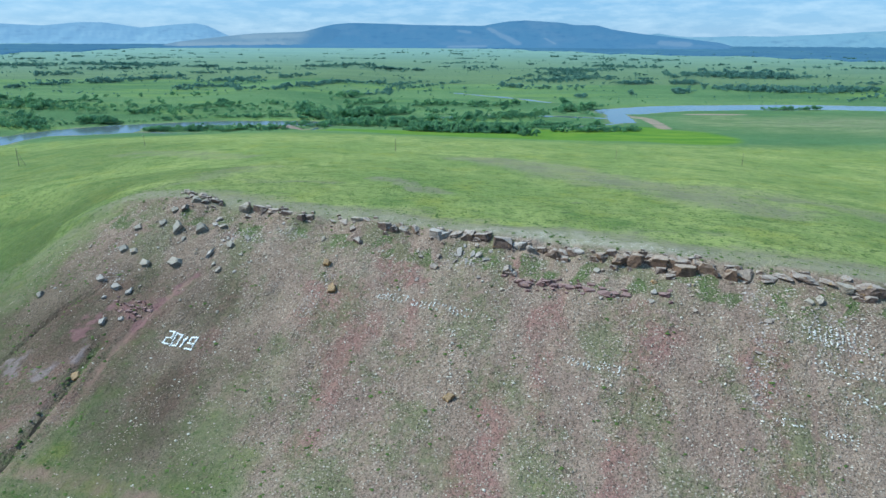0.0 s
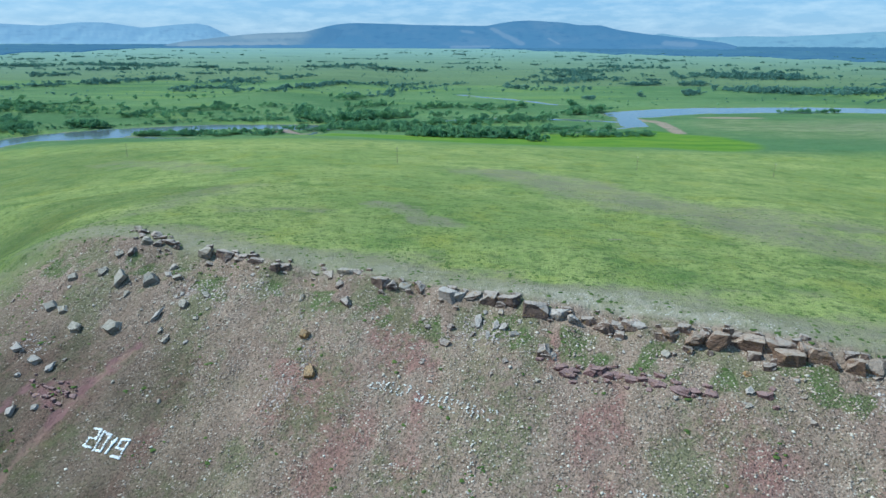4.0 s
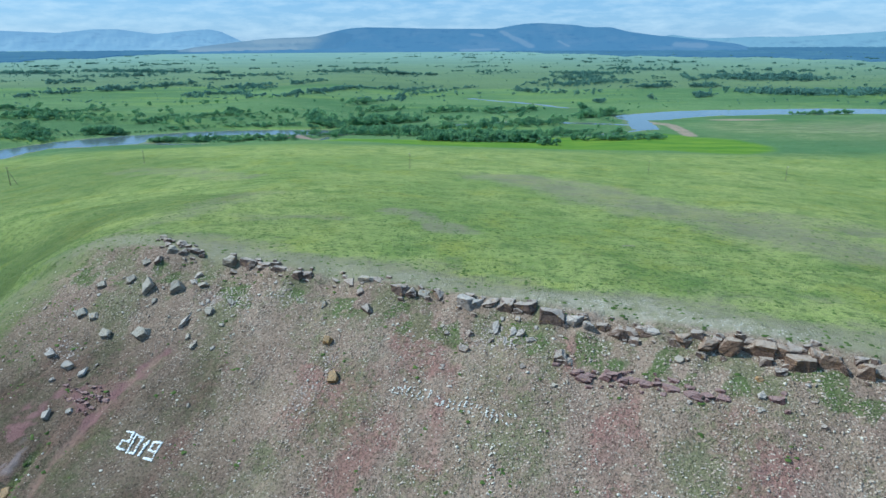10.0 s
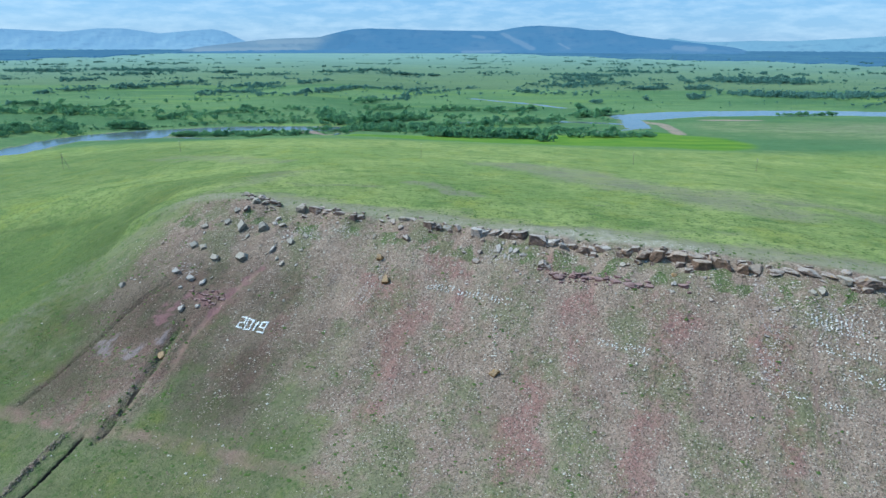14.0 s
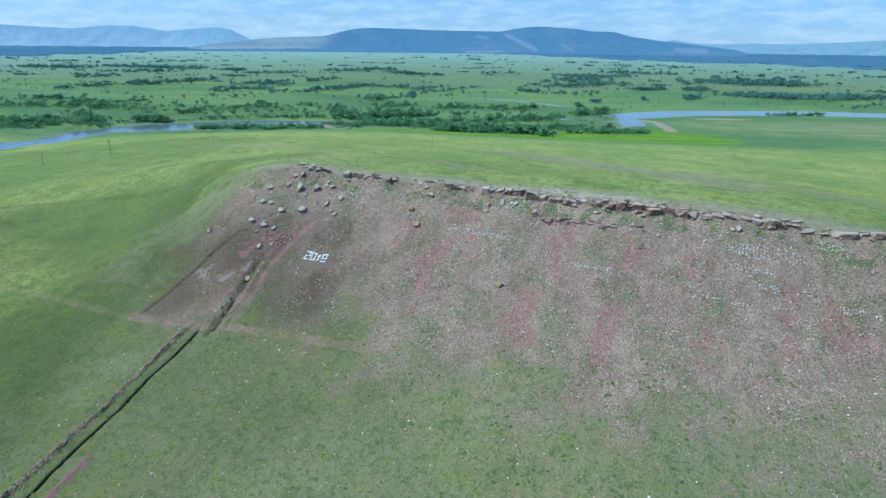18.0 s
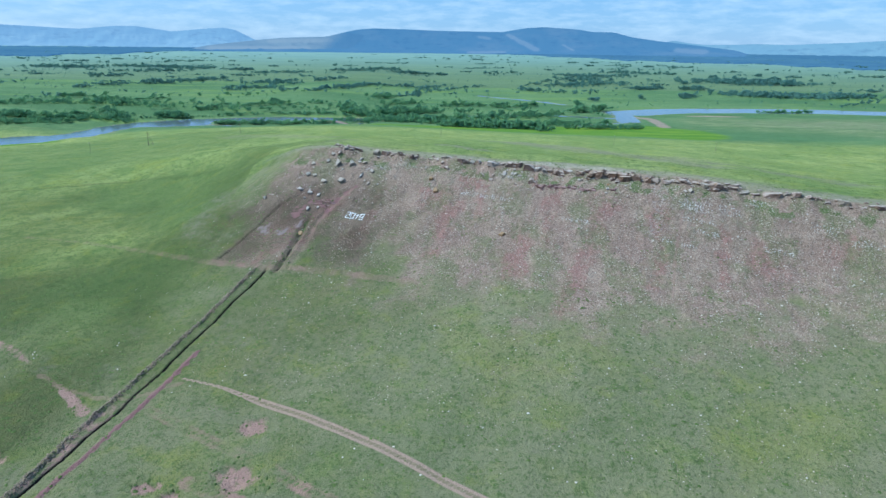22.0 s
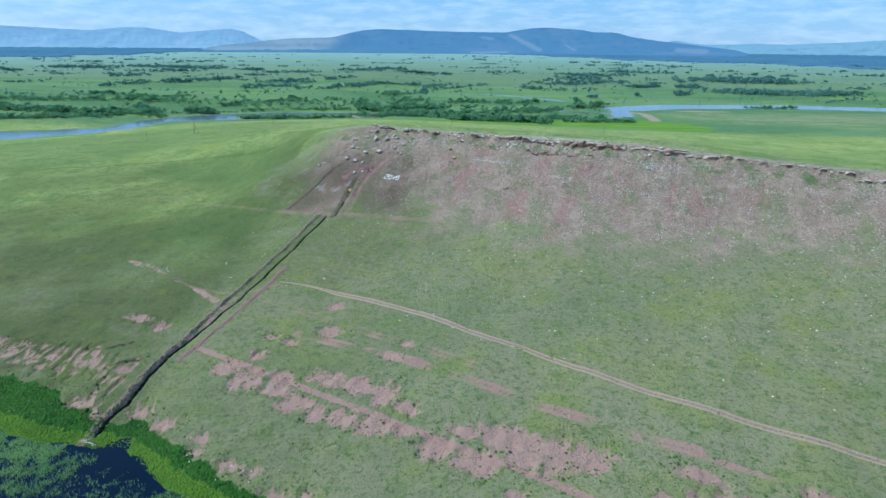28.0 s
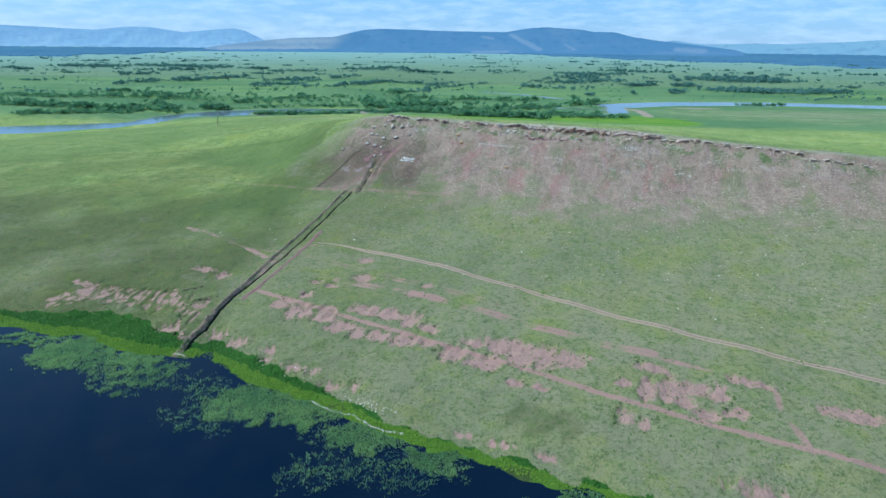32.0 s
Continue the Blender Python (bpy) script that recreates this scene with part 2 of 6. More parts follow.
    soil = n.mix(soil, n.mix((0.225, 0.17, 0.165), (0.35, 0.285, 0.275), small), n.math("MULTIPLY", n.step(0.25, 0.7, n.math("ADD", n.value("ash"), n.math("MULTIPLY", edge, 0.5))), 0.8))
    c = n.mix(c, soil, n.math("MULTIPLY", scree, 0.95))
    # bare soil, wheel tracks, river sand
    bare = n.step(0.29, 0.74, n.math("ADD", n.value("bare"), n.math("MULTIPLY", n.math("SUBTRACT", n.math("ADD", n.noise(0.9, 8, 0.85, n.stretch((1.2, 0.6, 1.0))), n.math("MULTIPLY", n.noise(3, 3, 0.55, n.stretch((1.5, 0.6, 1.0))), 0.5)), 0.75), 2.1)))
    clay = n.mix((0.275, 0.163, 0.13), (0.425, 0.28, 0.228), n.math("ADD", n.math("MULTIPLY", small, 0.5), n.math("MULTIPLY", fine, 0.5)))
    clay = n.mix(clay, (0.25, 0.155, 0.125), n.math("MULTIPLY", n.step(0.5, 0.66, n.noise(2.2, 6, 0.7, n.stretch((1.6, 0.7, 1.0)))), 0.6))
    clay = n.mix(clay, (0.15, 0.16, 0.075), n.math("MULTIPLY", n.step(0.56, 0.66, n.noise(1.5, 6, 0.75)), 0.7))
    c = n.mix(c, clay, n.math("MULTIPLY", bare, 0.95))
    path = n.step(0.3, 0.75, n.math("ADD", n.value("path"), n.math("MULTIPLY", edge, 0.3)))
    track = n.mix((0.27, 0.158, 0.125), (0.385, 0.245, 0.20), fine)
    c = n.mix(c, track, n.math("MULTIPLY", path, 0.9))
    gauge = n.value("gauge")
    rut = n.step(0.5, 0.15, n.math("ABSOLUTE", n.math("SUBTRACT", gauge, 0.75)))
    c = n.mix(c, track, n.math("MULTIPLY", n.step(1.2, 0.8, gauge), 0.35))
    c = n.mix(c, (0.385, 0.27, 0.208), n.math("MULTIPLY", rut, 0.85))
    c = n.mix(c, n.mix((0.165, 0.085, 0.08), (0.28, 0.165, 0.155), small), n.step(0.3, 0.6, n.math("ADD", n.value("brick"), n.math("MULTIPLY", edge, 0.3))))
    sand = n.step(0.3, 0.7, n.math("ADD", n.value("sand"), n.math("MULTIPLY", edge, 0.6)))
    c = n.mix(c, n.mix((0.26, 0.19, 0.145), (0.36, 0.28, 0.225), small), sand)
    # near-black: shade of the cut and gullies put into colour, and mud
    c = n.mix(c, (0.035, 0.03, 0.024), n.step(0.25, 0.7, n.value("mud_shade")))
    h = n.math("ADD", n.math("MULTIPLY", tuft, 1.0), n.math("ADD", n.math("MULTIPLY", fine, 0.8), n.math("MULTIPLY", n.noise(0.2, 3, 0.7), 0.35)))
    n.bump(h, 1.0, 0.5)
    if far:   # farthest plain: haze of the air painted as a blue glow, like the hills
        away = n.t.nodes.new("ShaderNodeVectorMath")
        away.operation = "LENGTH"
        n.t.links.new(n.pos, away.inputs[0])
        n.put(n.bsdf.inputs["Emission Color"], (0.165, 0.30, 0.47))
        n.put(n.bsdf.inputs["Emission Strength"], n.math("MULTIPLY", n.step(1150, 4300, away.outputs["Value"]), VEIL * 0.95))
    return n.done(c)


def rock_material(name, a, b, top):
    n = Nodes(name, 0.88, 0.25)
    c = n.mix(a, b, n.random())
    c = n.mix(c, tuple(v * 0.62 for v in a), n.step(0.5, 0.72, n.noise(0.8, 6, 0.7, n.stretch((1, 1, 3.2)))))
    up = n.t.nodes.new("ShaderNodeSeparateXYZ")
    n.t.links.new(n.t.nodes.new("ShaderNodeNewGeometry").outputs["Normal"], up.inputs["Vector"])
    # light on the tops put into the colour: faces turned up are paler
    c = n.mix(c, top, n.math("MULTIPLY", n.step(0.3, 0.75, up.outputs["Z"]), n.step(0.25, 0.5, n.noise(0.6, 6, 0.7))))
    c = n.mix(c, (0.42, 0.25, 0.07), n.math("MULTIPLY", n.step(0.58, 0.7, n.noise(0.7, 4)), 0.55))
    c = n.mix(c, tuple(v * 1.35 for v in b), n.math("MULTIPLY", n.step(0.52, 0.66, n.noise(0.35, 6, 0.7)), 0.6))
    c = n.mix(c, (0.05, 0.04, 0.035), n.math("MULTIPLY", n.step(0.6, 0.7, n.noise(0.6, 7, 0.8, n.stretch((1, 1, 2.0)))), 0.8))
    n.bump(n.math("ADD", n.noise(0.3, 7, 0.7), n.noise(0.6, 3, 0.6, n.stretch((0.4, 0.4, 4.0)))), 1.0, 0.4)
    return n.done(c)


def plain_material(name, a, b, size=0.3, rough=0.9, each="island", dark=None):
    n = Nodes(name, rough, 0.2)
    c = n.mix(a, b, n.island() if each == "island" else n.random())
    c = n.mix(c, dark or tuple(v * 0.6 for v in a), n.step(0.5, 0.72, n.noise(size, 4)))
    return n.done(c)


def foliage_material(name, dark, light):
    n = Nodes(name, 0.75, 0.15)
    c = n.mix(dark, light, n.math("ADD", n.math("MULTIPLY", n.island(), 0.5), n.math("MULTIPLY", n.step(0.35, 0.65, n.noise(11, 3)), 0.5)))
    n.put(n.bsdf.inputs["Subsurface Weight"], 0.0)
    tr = n.t.nodes.new("ShaderNodeBsdfTranslucent")
    n.put(tr.inputs["Color"], c)
    ms = n.t.nodes.new("ShaderNodeMixShader")
    ms.inputs[0].default_value = 0.42
    n.put(n.bsdf.inputs["Base Color"], c)
    n.t.links.new(n.bsdf.outputs[0], ms.inputs[1])
    n.t.links.new(tr.outputs[0], ms.inputs[2])
    n.t.links.new(ms.outputs[0], n.t.nodes["Material Output"].inputs["Surface"])
    return n.mat


def water_material(name, deep, rough, ripple, gloss=0.5):
    n = Nodes(name, rough, gloss)
    n.bsdf.inputs["IOR"].default_value = 1.33
    c = n.mix(deep, tuple(v * 1.5 for v in deep), n.noise(30, 4))
    n.bump(n.noise(1.1, 3, 0.6, n.stretch((1, 1.8, 1))), 0.25, ripple)
    return n.done(c)


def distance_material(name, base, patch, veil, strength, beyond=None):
    """Far hills; the blue haze of kilometres of air is painted as a glow."""
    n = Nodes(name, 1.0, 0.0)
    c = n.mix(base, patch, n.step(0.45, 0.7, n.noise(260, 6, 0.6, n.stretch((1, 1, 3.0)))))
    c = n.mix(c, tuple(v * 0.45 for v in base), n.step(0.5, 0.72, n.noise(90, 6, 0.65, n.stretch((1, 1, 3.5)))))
    # sunlit patches, painted as paler colour on the slopes
    c = n.mix(c, (0.115, 0.11, 0.085), n.math("MULTIPLY", 0.65, n.step(0.2, 0.9, n.math("ADD", n.value("sun_patch"), n.math("MULTIPLY", n.math("SUBTRACT", n.noise(50, 5, 0.65), 0.5), 1.0)))))
    if beyond:   # cloud shade farther along, put into the base and veil there
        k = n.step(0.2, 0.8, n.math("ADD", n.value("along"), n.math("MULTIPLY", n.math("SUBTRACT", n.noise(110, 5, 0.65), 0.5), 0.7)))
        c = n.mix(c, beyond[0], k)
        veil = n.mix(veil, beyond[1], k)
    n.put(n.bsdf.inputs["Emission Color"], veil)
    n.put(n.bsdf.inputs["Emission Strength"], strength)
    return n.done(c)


GROUND = ground_material()
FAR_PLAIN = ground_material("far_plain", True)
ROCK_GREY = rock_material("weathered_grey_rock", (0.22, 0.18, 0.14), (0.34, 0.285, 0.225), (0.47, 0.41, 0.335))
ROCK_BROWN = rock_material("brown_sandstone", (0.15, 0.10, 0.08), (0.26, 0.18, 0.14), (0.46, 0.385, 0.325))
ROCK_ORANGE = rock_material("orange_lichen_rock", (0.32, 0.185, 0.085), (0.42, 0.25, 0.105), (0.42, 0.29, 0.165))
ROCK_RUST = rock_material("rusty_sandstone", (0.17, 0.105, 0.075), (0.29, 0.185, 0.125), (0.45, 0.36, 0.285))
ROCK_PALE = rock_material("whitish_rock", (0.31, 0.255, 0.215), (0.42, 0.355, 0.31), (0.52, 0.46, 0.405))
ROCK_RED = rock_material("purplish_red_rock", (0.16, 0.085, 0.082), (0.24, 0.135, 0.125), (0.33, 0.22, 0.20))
STONES = plain_material("scree_stone", (0.21, 0.145, 0.105), (0.56, 0.465, 0.37), 0.5)
PALE = plain_material("pale_stone", (0.48, 0.43, 0.35), (0.68, 0.62, 0.52), 0.4, 0.9, "island", (0.48, 0.45, 0.40))
WHITE_STONE = plain_material("white_stone", (0.50, 0.48, 0.43), (0.68, 0.66, 0.61), 0.4, 0.9, "island", (0.55, 0.52, 0.47))
WHITEWASH = plain_material("whitewashed_stone", (0.80, 0.80, 0.78), (0.88, 0.88, 0.86), 0.5, 0.9, "island", (0.70, 0.70, 0.68))
TUFT = foliage_material("tuft", (0.08, 0.125, 0.035), (0.13, 0.185, 0.055))
HERB = foliage_material("meadow_herb", (0.085, 0.14, 0.036), (0.155, 0.215, 0.06))
LEAF = foliage_material("willow_leaf", (0.075, 0.20, 0.12), (0.25, 0.43, 0.19))
# far trees: bluer and paler, haze put into the leaf colour
HAZY_LEAF = foliage_material("hazy_leaf", (0.09, 0.195, 0.17), (0.175, 0.31, 0.235))
SHORE_GRASS = foliage_material("shore_grass", (0.022, 0.085, 0.012), (0.07, 0.16, 0.022))
LIME_GRASS = foliage_material("lime_grass", (0.08, 0.17, 0.015), (0.175, 0.28, 0.03))
RUBBLE = plain_material("rubble_stone", (0.27, 0.21, 0.18), (0.52, 0.46, 0.41), 0.5)
CLOD = plain_material("earth_clod", (0.12, 0.105, 0.07), (0.30, 0.235, 0.175), 0.3)
REED = foliage_material("reed", (0.19, 0.34, 0.15), (0.40, 0.55, 0.21))
PADS = plain_material("floating_leaf", (0.075, 0.16, 0.075), (0.17, 0.28, 0.11), 0.8, 0.6)
WEED = plain_material("water_weed", (0.018, 0.05, 0.04), (0.06, 0.125, 0.075), 0.8, 0.5)
CRUST = plain_material("shore_crust", (0.36, 0.33, 0.28), (0.56, 0.53, 0.47), 0.3)
BARK = plain_material("bark", (0.12, 0.095, 0.07), (0.18, 0.15, 0.12), 0.4, 0.9, "object")
POLE_WOOD = plain_material("pole_wood", (0.15, 0.12, 0.10), (0.21, 0.18, 0.15), 0.3, 0.85, "object")
GLASS = plain_material("insulator", (0.6, 0.62, 0.6), (0.7, 0.7, 0.7), 0.2, 0.3, "object")
LAKE = water_material("lake_water", (0.0005, 0.004, 0.012), 0.05, 0.02, 0.24)
RIVER = water_material("river_water", (0.085, 0.11, 0.125), 0.12, 0.03)

# ---------------------------------------------------------------- the lie of the land
OX, OY = -42.0, 129.0            # a point of the crest; the crest runs along E, N points down the front slope
EX, EY, NX, NY = 0.938, -0.348, -0.348, -0.938


def smooth(a, b, v):
    k = np.clip((v - a) / (b - a), 0, 1)
    return k * k * (3 - 2 * k)


def wavy(x, y, size, seed, octaves=3):
    """Soft random undulation in about -1..1, its longest waves size metres long."""
    rng = np.random.RandomState(seed)
    out, amp, tot = 0.0, 1.0, 0.0
    for o in range(octaves):
        for k in range(5):
            a, ph, f = rng.uniform(0, 6.283), rng.uniform(0, 6.283), rng.uniform(0.7, 1.4) * 6.283 / size
            out = out + amp * np.sin(f * (x * math.cos(a) + y * math.sin(a)) + ph)
        tot += amp * 1.6
        amp, size = amp * 0.55, size * 0.47
    return out / tot


def curve(knots):
    """A softened profile through (distance, height) knots, as two arrays."""
    a = np.array(knots, float)
    q = np.arange(a[0, 0], a[-1, 0], 0.5)
    h = np.interp(q, a[:, 0], a[:, 1])
    k = np.hanning(7)
    return q, np.convolve(np.pad(h, 3, mode="edge"), k / k.sum(), "valid")


MAIN = curve([(-530, 1), (-470, 2), (-400, 7), (-300, 17), (-200, 28), (-100, 40), (-30, 48.7), (-4, 50.9), (-1, 50.6), (1.6, 48.2), (5, 47), (11, 44.6),
              (31, 34.2), (40, 30), (60, 23), (86, 16.7), (111, 12.6), (145, 8.6), (165, 5.6), (176, 3), (185, 0.9), (190, 0), (205, -1.5), (300, -5)])
SIDE = curve([(-700, 13), (-420, 17), (-250, 18.8), (-135, 19.6), (-60, 20.8), (0, 20.4), (60, 18), (111, 13.2), (145, 8.6), (165, 5.4),
              (176, 3), (185, 0.9), (190, 0), (205, -1.5), (300, -5)])


def toline(x, y, pts):
    """Distance to a polyline, the side (left positive) and the way along it."""
    best = np.full(np.shape(x), 1e9)
    side, along, run = np.zeros(np.shape(x)), np.zeros(np.shape(x)), 0.0
    for (ax, ay), (bx, by) in zip(pts, pts[1:]):
        dx, dy = bx - ax, by - ay
        n = math.hypot(dx, dy)
        t = np.clip(((x - ax) * dx + (y - ay) * dy) / (n * n), 0, 1)
        d = np.hypot(x - ax - t * dx, y - ay - t * dy)
        near = d < best
        best = np.where(near, d, best)
        side = np.where(near, (dx * (y - ay) - dy * (x - ax)) / n, side)
        along = np.where(near, run + t * n, along)
        run += n
    return best, side, along


WEST_RIVER = [  # half width, centre line
    (36, [(-900, 300), (-640, 372), (-500, 428), (-456, 446)]),
    (30, [(-456, 446), (-416, 474)]),
    (21, [(-416, 474), (-390, 508)]),
    (20, [(-392, 508), (-386, 556), (-381, 582)]),
    (21, [(-378, 586), (-362, 612), (-335, 636)]),
    (22, [(-335, 634), (-280, 662), (-200, 679), (-130, 672)]),
    (27, [(-370, 594), (-342, 604), (-324, 611)]),
]
SIDE_ARMS = [
    (9, [(-130, 672), (-60, 705), (20, 745), (90, 768), (143, 746), (195, 732)]),
    (5, [(-395, 590), (-330, 602), (-250, 596), (-165, 590), (-135, 598), (-130, 640)]),
    (17, [(199, 700), (203, 745), (218, 800)]),
    (36, [(222, 806), (300, 850), (385, 864), (490, 875), (580, 862), (700, 836), (900, 836), (1100, 900)]),
    (9, [(20, 1090), (45, 1057), (87, 1018), (124, 973), (150, 930)]),
    (6, [(128, 648), (160, 668), (197, 692)]),
]
RIVERS = WEST_RIVER + SIDE_ARMS
SHORE = ((-600, -170, -155, -139, -125, -116, -107, -99, -93, -86, -78, -66, -55, -47, -34, -11, 5, 200),
         (205, 187, 188, 184, 185, 185.5, 183, 181, 179, 181.5, 185, 187, 188, 189.5, 192, 193, 194, 203))
FLAT, FAR = 1200.0, 3500.0       # past FLAT metres the plain is drawn together towards the hills


def us(x, y):
    return (x - OX) * EX + (y - OY) * EY, (x - OX) * NX + (y - OY) * NY


def river(x, y):
    """How far outside the water's edge, in metres (negative: in the river)."""
    out = np.full(np.shape(x), 1e9)
    for half, pts in RIVERS:
        out = np.minimum(out, toline(x, y, pts)[0] - half)
    return out + 2.5 * wavy(x, y, 45, 11)


def hill(x, y):
    """The large form of the ground, with no small relief."""
    u, s = us(x, y)
    s = s * np.where(s > 0, 190 / np.interp(x, *SHORE), 1)
    s = s + 1.6 * wavy(x, y, 24, 21) * smooth(120, 180, s)
    bump = np.clip(s / 20, 0, 1) * np.clip((150 - s) / 60, 0, 1)
    main = np.interp(s + 9 * smooth(60, 135, u) * bump + 1.0 * wavy(u, 0 * u, 26, 5) * smooth(16, 2, s), *MAIN)
    main = main - (4.5 * smooth(90, 180, u) + 8 * smooth(180, 300, u)) * smooth(70, 0, s) * smooth(-430, -250, s)
    side = np.interp(s, *SIDE)
    side = side - 5.5 * smooth(-240, -400, x) * smooth(120, 30, s)
    bank = 0.6 + 0.085 * np.maximum(river(x, y), 0)
    side = np.where((y > 60) & (s < 100), np.minimum(side, bank) - 1.2 * np.exp(-np.abs(side - bank) / 2.5), side)
    w = smooth(-148, -63, x + 4 * wavy(x, y, 60, 3) * smooth(0, 60, s) + 7 * smooth(5, 30, s) * smooth(90, 50, s))
    back = smooth(6, -55, s)
    w = w * (1 - back) + smooth(-250, -40, x) * back
    far = smooth(260, 420, y)
    w = np.where(y > 250, w * (1 - far) + smooth(-300, -60, x) * far, w)
    z = side + (main - side) * w
    d = np.hypot(x + 5, y)
    true = FLAT - FAR * np.log(np.maximum(1 - (np.maximum(d, FLAT) - FLAT) / FAR, 1e-3))
    plain = np.where(d > FLAT, 85 - 84.2 * np.maximum(d, FLAT) / true, 0.8)
    return np.where(y > 250, np.maximum(z, plain), z)


DITCH = [(-102, -42), (-98.2, -19), (-92.6, 0), (-87.5, 24), (-81.3, 49), (-72, 79)]
REDLINE = [(-77, 39.5), (-79.7, 29), (-82.2, 17.7), (-85.7, 4), (-89.5, -7), (-92, -13)]
CROSSING = [(-112, 31), (-103, 26), (-94, 23.3), (-86, 22.6), (-76, 27.5)]
GULLY = [(-67.5, 76), (-66.6, 79), (-65.8, 82), (-65.5, 86), (-64.2, 91.5), (-63.8, 97), (-62.5, 101)]
GULLY_SIDE = [(-88.5, 87.5), (-80.7, 100), (-77.4, 105.7), (-74, 110), (-69.6, 112.6), (-66.6, 116)]
RED_PATH = [(-49.4, 113), (-52, 110.5), (-55, 106.7), (-57.4, 102), (-59.6, 98), (-60, 94.7), (-60.8, 90), (-61.8, 85), (-63.4, 81), (-63.4, 78)]
UPPER_TRACK = [(-77, 29.5), (-63.3, 24.3), (-52.3, 19.1), (-39.8, 13), (-27.9, 6), (-11.6, -5), (4.8, -15), (19.3, -25), (32.7, -33.2), (44.8, -40.5), (55.8, -47), (66.8, -52.8), (77.4, -59), (120, -83)]
LOWER_TRACK = [(-89.7, -7.6), (-75.6, -16), (-60, -24.1), (-51, -29.2), (-37.5, -36.8), (-25, -43.8), (-12.3, -50.4), (-2, -56.6), (6.4, -61.4), (13.2, -65.5), (20.6, -69.6), (27.8, -73.2), (35.8, -77), (43, -80.4), (68.4, -93.6), (110, -113)]
SPUR = [(57, -89), (56.9, -82), (56, -77.6), (56.9, -72.6), (58, -69), (57.5, -66.6), (53.4, -64.4), (48.8, -61), (41, -55.8), (31, -51)]
FAINT_TRACK = [(-62, -3), (-47.8, -9.3), (-33.4, -15.6), (-21.5, -22), (-8.9, -28.6), (2.8, -35.5), (14.8, -42.2), (26, -48), (33.3, -51)]
OLD_TRACK = [(-80, 18.4), (-66.3, 10.5), (-49.6, 2), (-37.7, -6), (-23.8, -13.4), (-4.1, -24.5)]
DARK_SPOT = (111, 177, 15, 6)
FOOTPATH = [(-290, 172), (-255, 178), (-212, 192), (-188, 197), (-163, 196), (-137, 189), (-118, 182)]
STRIP = [(-138, 47.7), (-123, 39.5), (-109.7, 30.5), (-94, 18)]
CONTOUR_PATH = [(-175, 120), (-155, 114.4), (-132, 106.5), (-106.5, 92.5), (-90.4, 85.6), (-72, 78.4), (-63, 77), (-50.5, 73.5), (-38.3, 69), (-24, 64)]
SLOPE_PATH = [(53.6, 81), (51.4, 75.5), (49.3, 70.4), (47.5, 65.4), (43, 50.3)]
STREAKS = [(7, 0.7, [(-20, 189), (-12, 179), (-3, 158)]), (34, 0.7, [(20, 301), (40, 276), (51, 232), (62, 211), (73, 199), (82, 165)]), (18, 0.5, [(-175, 345), (-128, 317), (-95, 280)]),
           (14, 0.5, [(-66, 216), (-72, 185), (-75, 160)]), (9, 0.5, [(-55, 171), (-35, 172)]), (60, 0.33, [(280, 620), (420, 660), (560, 640)]), (26, 0.6, [(88, 205), (120, 190), (140, 150)])]
# worn soil: u and s on the slope, half length along the contour and down the slope
CLAY_LOW = [(18, 150.5, 4.5, 3.4), (25, 153, 3.4, 5.5), (28.5, 152.5, 2.6, 4.6), (36, 153.6, 5.0, 3.2), (44.5, 155.6, 5.2, 3.2), (42.5, 158, 4, 2.6), (50.7, 158, 3, 4.2), (57.5, 157.6, 5.6, 3.2), (65, 157.6, 5, 4), (73, 157, 4, 2), (81.5, 159.6, 5, 5), (91.5, 160.6, 6, 4.4)]
CLAY_HIGH = [(34.5, 148.7, 4.6, 2.6), (46.8, 145.7, 6.4, 3.2), (55, 146, 6, 3.8), (62.8, 147.3, 3.8, 5.2), (70, 150, 4, 2.4), (86, 153, 5, 2.5), (95.5, 151.8, 10, 4.4), (100, 156.5, 5, 4), (106, 153.8, 5.4, 7), (112.5, 152, 5.6, 5)]
CLAY_EAST = [(133.7, 149.2, 6, 2.4), (127.8, 158.2, 2.8, 2.4), (133, 158.5, 3, 5), (138.3, 157, 4.2, 6), (144.4, 154.5, 4.6, 3), (150, 155, 2.3, 4.6), (143, 160.5, 2.8, 3), (147, 163, 4.4, 2.4), (153, 161, 3.8, 2.2), (157, 148.2, 7, 2.2)]
CLAY_BITS = [(-24.7, 139, 5.5, 2.4), (-15, 140.2, 3.6, 3), (34.7, 126.7, 5, 3.2), (29.2, 113.7, 3.2, 3), (27.5, 135, 2.8, 2), (20.8, 134.5, 2.4, 2.2), (23, 143.5, 2.4, 2.6), (57.6, 132.8, 4, 2.2), (59.3, 126.6, 3, 1.6), (102, 166.8, 3.4, 2), (108, 166.6, 3, 1.3), (178, 154, 8, 3)]
CLAY = CLAY_LOW + CLAY_HIGH + CLAY_EAST + CLAY_BITS
WORN = [(6.5, 168.4, 5, 3.4), (16.6, 170.6, 6, 2.6), (30, 172.8, 4.2, 2), (30.6, 176, 3, 1.8), (41, 177, 4, 2.4), (47, 177, 3.2, 2.4), (55, 180.3, 4.4, 2.6), (61.7, 179, 2.4, 3), (130, 169.8, 3.4, 3.6), (134, 171, 3.2, 2.6),
        (-60, 161, 9, 2), (-9, 172, 6, 3), (-2, 174, 4, 2), (95, 186, 3, 1.4), (104, 187, 4, 1.6), (115, 187, 4, 1.4), (158, 183, 8, 3)]
